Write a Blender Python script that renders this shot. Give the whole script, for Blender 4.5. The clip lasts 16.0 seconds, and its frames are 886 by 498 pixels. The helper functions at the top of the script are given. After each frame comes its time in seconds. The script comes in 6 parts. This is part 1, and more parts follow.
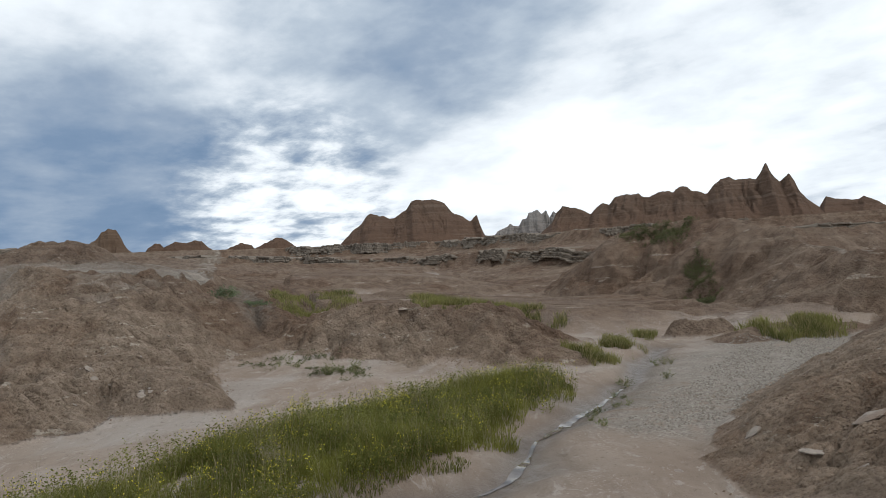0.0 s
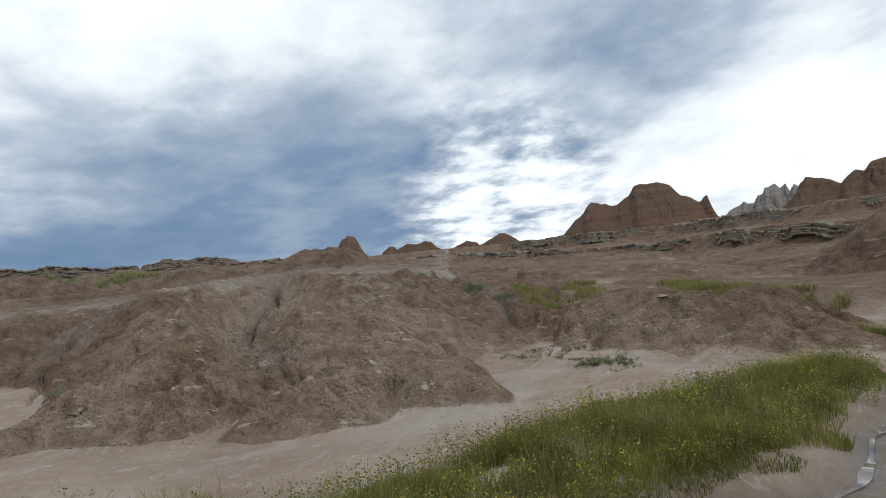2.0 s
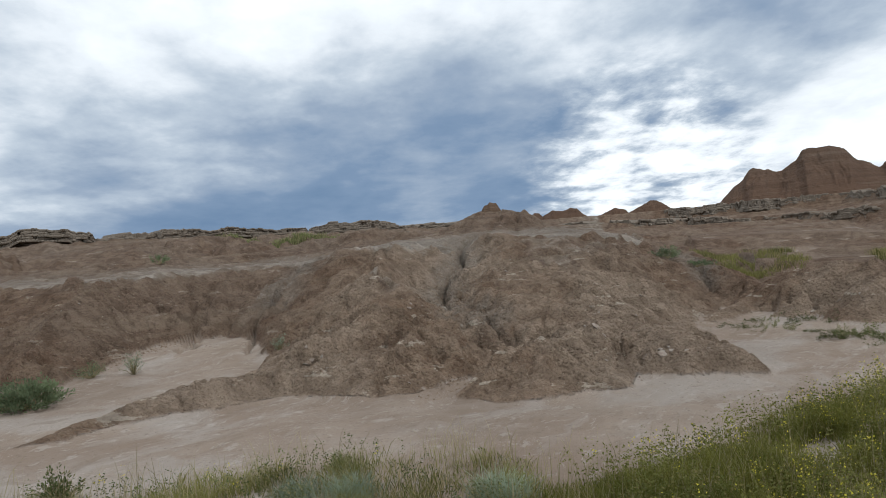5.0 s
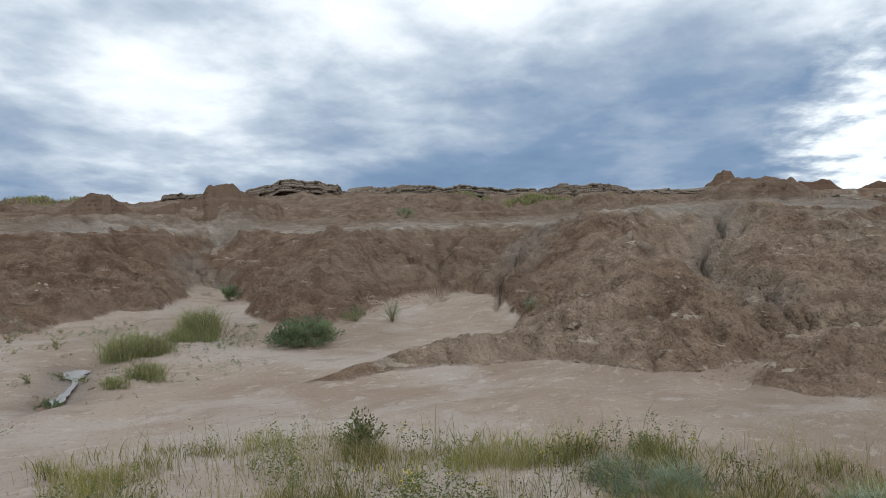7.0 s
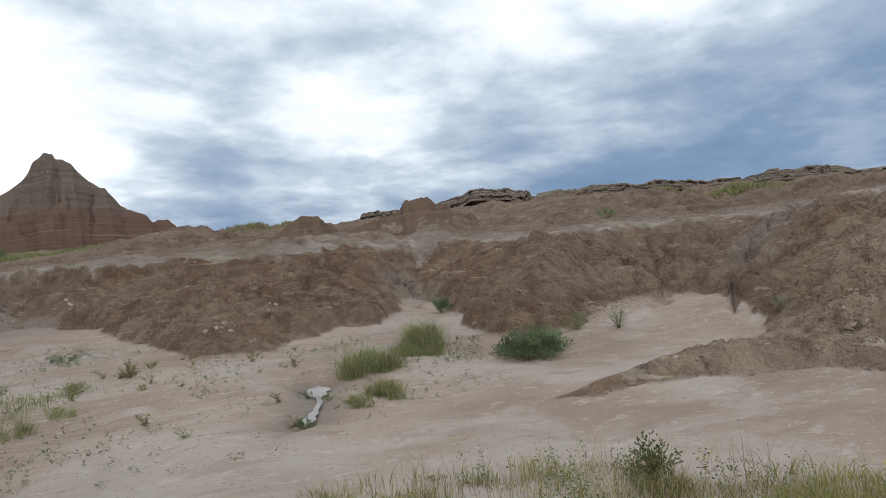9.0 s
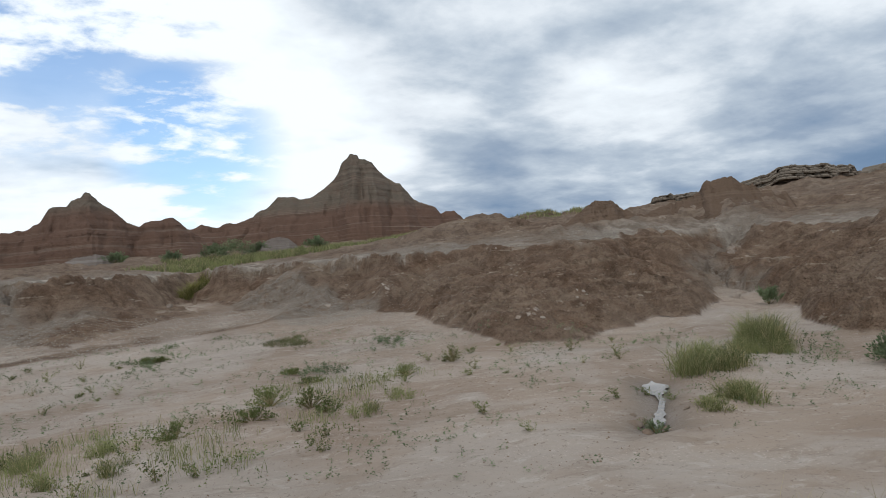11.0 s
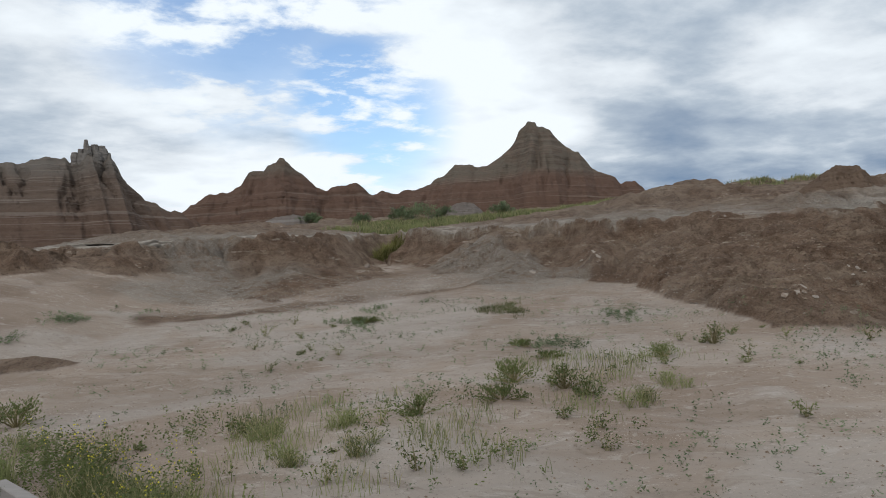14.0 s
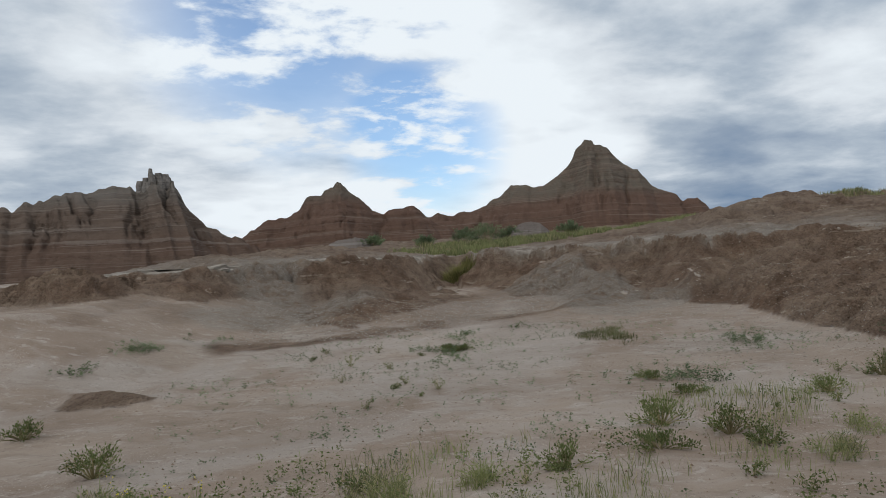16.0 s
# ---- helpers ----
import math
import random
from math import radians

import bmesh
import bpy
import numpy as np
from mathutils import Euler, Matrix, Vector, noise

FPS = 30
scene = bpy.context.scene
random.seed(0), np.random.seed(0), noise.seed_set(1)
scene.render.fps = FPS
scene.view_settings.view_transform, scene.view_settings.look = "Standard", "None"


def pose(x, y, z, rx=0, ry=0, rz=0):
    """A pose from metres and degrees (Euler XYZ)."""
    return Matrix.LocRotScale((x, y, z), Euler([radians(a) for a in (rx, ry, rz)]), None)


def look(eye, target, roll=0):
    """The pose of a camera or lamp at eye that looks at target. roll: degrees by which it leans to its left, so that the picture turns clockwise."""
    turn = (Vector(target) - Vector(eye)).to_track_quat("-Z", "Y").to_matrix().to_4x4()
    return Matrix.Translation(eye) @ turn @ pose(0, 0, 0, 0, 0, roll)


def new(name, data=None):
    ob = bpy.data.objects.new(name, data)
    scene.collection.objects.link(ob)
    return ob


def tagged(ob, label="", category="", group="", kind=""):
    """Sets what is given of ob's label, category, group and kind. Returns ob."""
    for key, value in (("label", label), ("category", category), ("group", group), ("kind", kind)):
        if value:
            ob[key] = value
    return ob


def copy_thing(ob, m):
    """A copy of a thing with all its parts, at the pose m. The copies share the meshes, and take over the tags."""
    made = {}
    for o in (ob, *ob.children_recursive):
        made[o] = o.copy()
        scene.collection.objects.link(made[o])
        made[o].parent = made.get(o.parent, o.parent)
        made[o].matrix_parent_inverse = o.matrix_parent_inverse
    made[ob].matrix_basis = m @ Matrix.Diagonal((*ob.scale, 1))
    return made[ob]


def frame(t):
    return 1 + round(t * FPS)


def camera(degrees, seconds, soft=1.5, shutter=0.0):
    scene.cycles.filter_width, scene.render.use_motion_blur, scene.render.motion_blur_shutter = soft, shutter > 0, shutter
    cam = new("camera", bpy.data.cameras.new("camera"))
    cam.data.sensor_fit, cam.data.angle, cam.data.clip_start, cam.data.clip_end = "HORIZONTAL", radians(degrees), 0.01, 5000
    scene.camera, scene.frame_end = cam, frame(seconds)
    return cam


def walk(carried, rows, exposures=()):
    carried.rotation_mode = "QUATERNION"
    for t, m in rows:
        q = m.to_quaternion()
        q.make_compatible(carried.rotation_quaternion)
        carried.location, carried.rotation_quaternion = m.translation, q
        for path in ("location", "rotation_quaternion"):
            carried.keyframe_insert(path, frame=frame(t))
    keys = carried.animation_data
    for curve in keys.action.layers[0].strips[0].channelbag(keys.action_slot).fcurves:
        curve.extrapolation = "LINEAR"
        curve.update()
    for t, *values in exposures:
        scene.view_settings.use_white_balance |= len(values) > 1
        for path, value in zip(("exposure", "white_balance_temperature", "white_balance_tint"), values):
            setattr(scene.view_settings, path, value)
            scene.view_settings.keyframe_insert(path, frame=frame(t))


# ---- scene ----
cam = camera(63.4, 16.0, 0.6)
PATH = [
    (0, (0.395, 0.043, 1.739), (0.289, 2.039, 1.82), -3.0),
    (0.5, (0.186, 0.071, 1.739), (-0.001, 2.061, 1.795), -3.9),
    (1, (-0.026, 0.171, 1.728), (-0.455, 2.123, 1.801), -6.1),
    (1.5, (-0.216, 0.203, 1.741), (-0.791, 2.116, 1.837), -5.5),
    (2, (-0.466, 0.186, 1.744), (-1.159, 2.059, 1.851), -5.9),
    (2.5, (-0.706, 0.151, 1.719), (-1.497, 1.987, 1.789), -5.4),
    (3, (-0.989, 0.187, 1.727), (-1.931, 1.951, 1.785), -5.6),
    (3.5, (-1.283, 0.154, 1.728), (-2.274, 1.89, 1.785), -6.1),
    (3.7, (-1.419, 0.14, 1.742), (-2.416, 1.873, 1.795), -5.8),
    (5.8, (-2.579, -0.123, 1.738), (-3.701, 1.532, 1.791), -1.9),
    (6, (-2.697, -0.076, 1.729), (-3.901, 1.52, 1.778), -2.3),
    (6.5, (-3.024, -0.048, 1.717), (-4.343, 1.455, 1.748), -2.6),
    (7, (-3.336, -0.125, 1.734), (-4.826, 1.209, 1.714), -1.2),
    (7.5, (-3.675, -0.173, 1.723), (-5.263, 1.043, 1.703), -2.4),
    (8, (-3.982, -0.196, 1.707), (-5.636, 0.929, 1.692), -3.4),
    (8.2, (-4.097, -0.215, 1.715), (-5.771, 0.878, 1.712), -3.7),
    (10.3, (-5.1, -0.619, 1.74), (-7.016, -0.048, 1.774), -4.7),
    (10.5, (-5.265, -0.7, 1.74), (-7.199, -0.191, 1.779), -4.5),
    (11, (-5.559, -0.807, 1.725), (-7.547, -0.6, 1.78), -4.8),
    (11.5, (-5.869, -0.915, 1.715), (-7.868, -0.874, 1.763), -2.8),
    (12, (-6.163, -1.091, 1.686), (-8.163, -1.058, 1.703), -2.8),
    (12.5, (-6.389, -1.31, 1.682), (-8.386, -1.427, 1.693), -3.3),
    (13, (-6.691, -1.503, 1.669), (-8.672, -1.773, 1.681), -1.2),
    (13.5, (-6.966, -1.761, 1.647), (-8.948, -2.031, 1.667), -2.3),
    (14, (-7.191, -1.984, 1.64), (-9.174, -2.245, 1.644), -2.7),
    (14.5, (-7.492, -2.184, 1.639), (-9.459, -2.549, 1.65), -0.8),
    (15, (-7.75, -2.43, 1.634), (-9.705, -2.847, 1.678), -0.9),
    (15.5, (-7.962, -2.691, 1.65), (-9.925, -3.064, 1.72), -2.4),
    (16, (-8.278, -2.942, 1.652), (-10.236, -3.342, 1.726), -3.5),
]
EXPOSURES = [(0, -0.05), (3.5, -0.04), (6.5, 0.05), (8, 0.14), (10.5, -0.03), (11.5, -0.15), (12.5, -0.17), (14.5, -0.2), (16, -0.32)]
walk(cam, [(t, look(eye, target, roll)) for t, eye, target, roll in PATH], [(t, stops, 6330, 10) for t, stops in EXPOSURES])

# ---------------------------------------------------------------- light
SUN_AZ, SUN_EL = -105.0, 50.0          # degrees, azimuth from +y towards +x is negative yaw


def sky_world():
    w = bpy.data.worlds.new("overcast_sky")
    scene.world = w
    w.use_nodes = True
    nt = w.node_tree
    nt.nodes.clear()
    N, L = nt.nodes.new, nt.links.new

    def math_node(op, a, b=None, clamp=False):
        n = N("ShaderNodeMath")
        n.operation, n.use_clamp = op, clamp
        for i, v in enumerate((a, b)):
            if v is None:
                continue
            if isinstance(v, (int, float)):
                n.inputs[i].default_value = v
            else:
                L(v, n.inputs[i])
        return n.outputs[0]

    def smooth(v, a, b, c=0.0, d=1.0):
        n = N("ShaderNodeMapRange")
        n.interpolation_type = "SMOOTHSTEP"
        L(v, n.inputs[0])
        for i, k in enumerate((a, b, c, d)):
            n.inputs[i + 1].default_value = k
        return n.outputs[0]

    def blend(f, a, b, mode="MIX"):
        n = N("ShaderNodeMix")
        n.data_type, n.blend_type = "RGBA", mode
        for i, v in ((0, f), (6, a), (7, b)):
            if isinstance(v, (int, float)):
                n.inputs[i].default_value = v
            elif isinstance(v, tuple):
                n.inputs[i].default_value = (*v, 1)
            else:
                L(v, n.inputs[i])
        return n.outputs[2]

    co = N("ShaderNodeTexCoord").outputs["Generated"]
    sep = N("ShaderNodeSeparateXYZ")
    L(co, sep.inputs[0])
    x, y, z = sep.outputs
    # a cloud deck seen in perspective: the direction carried up to a level sheet
    up = math_node("ADD", math_node("MAXIMUM", z, 0.0), 0.19)
    flat = N("ShaderNodeCombineXYZ")
    L(math_node("DIVIDE", x, up), flat.inputs[0])
    L(math_node("DIVIDE", y, up), flat.inputs[1])
    flat.inputs[2].default_value = 3.1

    # cloud streets run one way across the deck
    turned = N("ShaderNodeMapping")
    turned.inputs["Rotation"].default_value = (0, 0, radians(-35))
    L(flat.outputs[0], turned.inputs[0])

    def cloud(scale, detail, rough, shift, warp=0.4):
        m = N("ShaderNodeMapping")
        m.inputs["Location"].default_value = shift
        m.inputs["Scale"].default_value = (1.0, 0.82, 1.0)
        L(turned.outputs[0], m.inputs[0])
        n = N("ShaderNodeTexNoise")
        n.inputs["Scale"].default_value = scale
        n.inputs["Detail"].default_value = detail
        n.inputs["Roughness"].default_value = rough
        n.inputs["Distortion"].default_value = warp
        L(m.outputs[0], n.inputs["Vector"])
        return n.outputs["Fac"]

    big = cloud(0.85, 5, 0.5, (4.3, 1.2, 0))
    fine = cloud(2.4, 7, 0.5, (1.7, 6.1, 2), 0.15)
    puff = cloud(6.0, 9, 0.6, (2.2, 3.4, 5), 0.15)
    # heaped edges: creases between rounded heads
    crease = math_node("MULTIPLY", math_node("ABSOLUTE", math_node("SUBTRACT", cloud(3.1, 7, 0.55, (5.2, 0.7, 1), 0.2), 0.5)), 2.0)

    def toward(az, el, inner, outer):
        """1 near a direction of the sky, 0 away from it."""
        a, e = radians(az), radians(el)
        v = N("ShaderNodeVectorMath")
        v.operation = "DOT_PRODUCT"
        L(co, v.inputs[0])
        v.inputs[1].default_value = (-math.sin(a) * math.cos(e), math.cos(a) * math.cos(e), math.sin(e))
        return smooth(v.outputs["Value"], math.cos(radians(outer)), math.cos(radians(inner)))

    def weigh(v, amount):
        return math_node("MULTIPLY", math_node("SUBTRACT", v, 0.5), amount)

    light = math_node("ADD", 0.70, weigh(big, 0.85))
    light = math_node("ADD", light, weigh(fine, 0.85))
    light = math_node("ADD", light, weigh(puff, 0.28))
    light = math_node("ADD", light, math_node("MULTIPLY", math_node("SUBTRACT", 0.16, crease), 0.2))
    # torn bright heaps low in the gap beside the broad butte
    heap = math_node("MULTIPLY", toward(15, 5, 4, 12), weigh(cloud(4.6, 8, 0.6, (7.7, 2.4, 3), 0.15), 2.2))
    light = math_node("ADD", light, heap)
    for az, el, inner, outer, amount in (
            (34, 4, 2, 20, -0.36), (24, 10, 2, 14, -0.12), (8, 17, 3, 15, -0.08), (44, 6, 3, 13, -0.13), (56, 4, 2, 13, -0.22), (80, 4, 2, 11, -0.2), (86, 20, 3, 16, -0.03),
            (-22, 13, 4, 22, 0.2), (-8, 5, 2, 10, 0.25), (5, 3, 1, 8, 0.2), (16, 5, 3, 9, 0.3), (2, 18, 3, 12, -0.06), (70, 8, 3, 10, 0.1), (82, 5, 2, 7, -0.16), (82, 20, 3, 14, -0.02), (70, 18, 4, 17, 0.12), (104, 12, 6, 28, 0.3), (80, 18, 2, 9, 0.04), (74, 8, 3, 12, -0.1), (53, 20, 3, 11, -0.08), (28, 22, 3, 10, 0.1), (46, 20, 3, 16, 0.12)):
        light = math_node("ADD", light, math_node("MULTIPLY", toward(az, el, inner, outer), amount))
    ramp = N("ShaderNodeValToRGB")
    L(light, ramp.inputs[0])
    ramp.color_ramp.interpolation = "LINEAR"
    stops = ramp.color_ramp.elements
    stops[0].position, stops[0].color = 0.0, (0.165, 0.26, 0.40, 1)
    stops[1].position, stops[1].color = 1.0, (1.06, 1.12, 1.15, 1)
    for p, c in ((0.25, (0.22, 0.315, 0.455)), (0.45, (0.345, 0.43, 0.545)), (0.62, (0.54, 0.62, 0.705)), (0.8, (0.86, 0.915, 0.96))):
        stops.new(p).color = (*c, 1)
    clear = N("ShaderNodeTexSky")
    clear.sky_type, clear.sun_disc = "NISHITA", False
    clear.sun_elevation, clear.sun_rotation = radians(SUN_EL), radians(-SUN_AZ)
    sky_blue = blend(1.0, clear.outputs[0], (0.15, 0.172, 0.19), "MULTIPLY")
    torn = math_node("ADD", math_node("MULTIPLY", fine, 0.6), math_node("MULTIPLY", puff, 0.4))
    hole = math_node("MULTIPLY", toward(102.5, 10.5, 1, 7.5), smooth(torn, 0.56, 0.46))
    hole_b = math_node("MULTIPLY", toward(112, 22, 2, 15), smooth(torn, 0.53, 0.44))
    holes = math_node("MULTIPLY", math_node("ADD", hole, hole_b, True), 0.9)
    colour = blend(holes, ramp.outputs[0], sky_blue)
    bg, out = N("ShaderNodeBackground"), N("ShaderNodeOutputWorld")
    # an overcast sky is brighter overhead than low down
    L(colour, bg.inputs[0])
    L(smooth(z, 0.42, 0.95, 1.0, 1.15), bg.inputs[1])
    L(bg.outputs[0], out.inputs[0])


sky_world()
sun = new("sun", bpy.data.lights.new("sun", "SUN"))
sun.data.energy, sun.data.angle, sun.data.color = 1.15, radians(10), (1.0, 0.985, 0.96)
_a, _e = radians(SUN_AZ), radians(SUN_EL)
sun.matrix_world = look((-math.sin(_a) * math.cos(_e) * 100, math.cos(_a) * math.cos(_e) * 100, math.sin(_e) * 100), (0, 0, 0))


# ---------------------------------------------------------------- noise on arrays
def lattice(ix, iy, seed):
    h = (ix.astype(np.int64) * 374761393 + iy.astype(np.int64) * 668265263 + seed * 974634527) & 0xFFFFFFFF
    h = ((h ^ (h >> 13)) * 1274126177) & 0xFFFFFFFF
    h = ((h ^ (h >> 16)) * 2246822519) & 0xFFFFFFFF
    return ((h ^ (h >> 15)) & 0xFFFFFF) / float(0x1000000)


def grain(x, y, seed=0):
    """Value noise, -1 to 1."""
    ix, iy = np.floor(x), np.floor(y)
    fx, fy = x - ix, y - iy
    fx, fy = fx * fx * fx * (fx * (fx * 6 - 15) + 10), fy * fy * fy * (fy * (fy * 6 - 15) + 10)
    a, b = lattice(ix, iy, seed), lattice(ix + 1, iy, seed)
    c, d = lattice(ix, iy + 1, seed), lattice(ix + 1, iy + 1, seed)
    return 2 * ((a * (1 - fx) + b * fx) * (1 - fy) + (c * (1 - fx) + d * fx) * fy) - 1


def fbm(x, y, octaves=4, seed=0, gain=0.5):
    total, amp = 0, 1.0
    for k in range(octaves):
        ca, sa = math.cos(k * 1.1 + 0.4), math.sin(k * 1.1 + 0.4)
        total = total + amp * grain(x * ca - y * sa, x * sa + y * ca, seed + 17 * k)
        x, y, amp = x * 2.03, y * 2.03, amp * gain
    return total


def ridged(x, y, octaves=4, seed=0, gain=0.5):
    """0 in creases, up to 1 on crests."""
    total, amp, norm = 0, 1.0, 0
    for k in range(octaves):
        ca, sa = math.cos(k * 0.9 + 0.2), math.sin(k * 0.9 + 0.2)
        total = total + amp * np.abs(grain(x * ca - y * sa, x * sa + y * ca, seed + 31 * k))
        norm, x, y, amp = norm + amp, x * 2.1, y * 2.1, amp * gain
    return np.minimum(1.0, 2.0 * total / norm)


def clods(x, y, seed):
    """Distance to the nearest of scattered seeds, and the gap to the second nearest (0 along the joints)."""
    ix, iy = np.floor(x), np.floor(y)
    first, second = np.full(x.shape, 9.0), np.full(x.shape, 9.0)
    for i in (-1, 0, 1):
        for j in (-1, 0, 1):
            px, py = ix + i, iy + j
            d = np.hypot(px + lattice(px, py, seed) - x, py + lattice(px, py, seed + 7) - y)
            second = np.minimum(second, np.maximum(first, d))
            first = np.minimum(first, d)
    return first, second - first


def step(v, a, b):
    t = np.clip((v - a) / (b - a), 0, 1)
    return t * t * (3 - 2 * t)


def near_line(x, y, pts, closed=False):
    """Distance to a line in plan, the length along it of the nearest place, and the third number of its points there."""
    best = np.full(x.shape, 1e9)
    along, third, run = np.zeros(x.shape), np.zeros(x.shape), 0.0
    pairs = list(zip(pts, pts[1:] + pts[:1])) if closed else list(zip(pts, pts[1:]))
    for p, q in pairs:
        dx, dy = q[0] - p[0], q[1] - p[1]
        ll = dx * dx + dy * dy
        t = np.clip(((x - p[0]) * dx + (y - p[1]) * dy) / ll, 0, 1)
        d = np.hypot(x - p[0] - t * dx, y - p[1] - t * dy)
        m = d < best
        best = np.where(m, d, best)
        along = np.where(m, run + t * math.sqrt(ll), along)
        if len(p) > 2:
            third = np.where(m, p[2] + t * (q[2] - p[2]), third)
        run += math.sqrt(ll)
    return best, along, third


def inside(x, y, pts):
    hit = np.zeros(x.shape, bool)
    for p, q in zip(pts, pts[1:] + pts[:1]):
        if p[1] == q[1]:
            continue
        c = (p[1] > y) != (q[1] > y)
        hit ^= c & (x < (q[0] - p[0]) * (y - p[1]) / (q[1] - p[1]) + p[0])
    return hit


def softmax(a, b, k):
    h = np.clip(0.5 + 0.5 * (a - b) / k, 0, 1)
    return b + (a - b) * h + k * h * (1 - h)


# ---------------------------------------------------------------- the lie of the land
# foot and rim of the clay upland, from south-west round to the north
FOOT = [(-44, -44), (-27, -24), (-24.6, -15.5), (-25.6, -13.0), (-27.6, -12.2), (-28.2, -9.6), (-31, -8.7), (-35, -8.3), (-34.4, -7.2), (-34.2, -5.2),
        (-32.7, -2.9), (-30.6, -1.5), (-27.6, 0.0), (-24.4, 0.3), (-21.6, 0.8), (-20.2, 1.2), (-18.9, 1.9), (-18.9, 3.0), (-20.4, 4.2), (-20.6, 5.2), (-20.4, 6.4), (-22.5, 7.9), (-27.6, 10.2),
        (-23.4, 9.3), (-19.9, 8.1), (-17.2, 7.4), (-16.1, 8.2), (-17.4, 10.4), (-18.2, 12.0), (-17.4, 14.0), (-14.2, 12.0), (-12.4, 9.6), (-11.4, 8.6), (-9.4, 8.6), (-8.7, 9.2), (-8.35, 10.4), (-7.95, 10.7),
        (-7.8, 10.0), (-7.7, 9.2), (-7.3, 8.75), (-5.9, 9.6), (-5.6, 10.9), (-4.9, 10.7), (-3.5, 11.3), (-4.2, 12.7), (-5.6, 15), (-5.9, 17), (-5.4, 19.6), (-5.3, 23)]
FAR_FOOT = [(-8, 32), (-16, 60), (-150, 420), (-420, 300), (-420, -200), (-120, -160)]
RIM = [(-60, -47), (-33, -22.5), (-26.7, -15.4), (-27.6, -13.9), (-31, -13.1), (-30.4, -11.4), (-34.6, -9.9), (-40, -8.4), (-35.4, -7.0), (-35, -5.6),
       (-33.2, -2.4), (-31.0, -0.8), (-29.3, 0.3), (-29.0, 2.5), (-27.9, 4.0), (-27.4, 5.4), (-28.7, 6.9), (-30.4, 9.4), (-31.2, 12.2), (-26.4, 13.6), (-22.6, 12.6), (-21.1, 12.2),
       (-21.3, 14.6), (-21.4, 18.5), (-18.4, 18.2), (-17.4, 17.4), (-16.1, 17.0), (-14.8, 17.8), (-14.2, 19.6), (-12.2, 20.8), (-9.2, 21.6), (-9.3, 25)]
FAR_RIM = [(-12.5, 32), (-22, 60), (-150, 410), (-410, 290), (-410, -190), (-120, -140)]
STREAM = [(4.6, 18.0), (3.2, 14.2), (2.18, 11.75), (1.45, 10.35), (0.88, 9.1), (0.72, 8.1), (0.55, 7.5), (0.0, 6.95), (-0.9, 6.5), (-2.2, 6.1)]
RILL = [(-11.2, -0.3), (-11.7, 0.47), (-12.35, 1.2), (-13.2, 2.15), (-14.3, 2.7), (-16.0, 3.2), (-17.5, 4.6), (-19.5, 6.6), (-23, 9.2)]
PUDDLE = [(-13.0, 2.05), (-13.9, 2.5), (-14.6, 2.72), (-15.2, 2.95)]
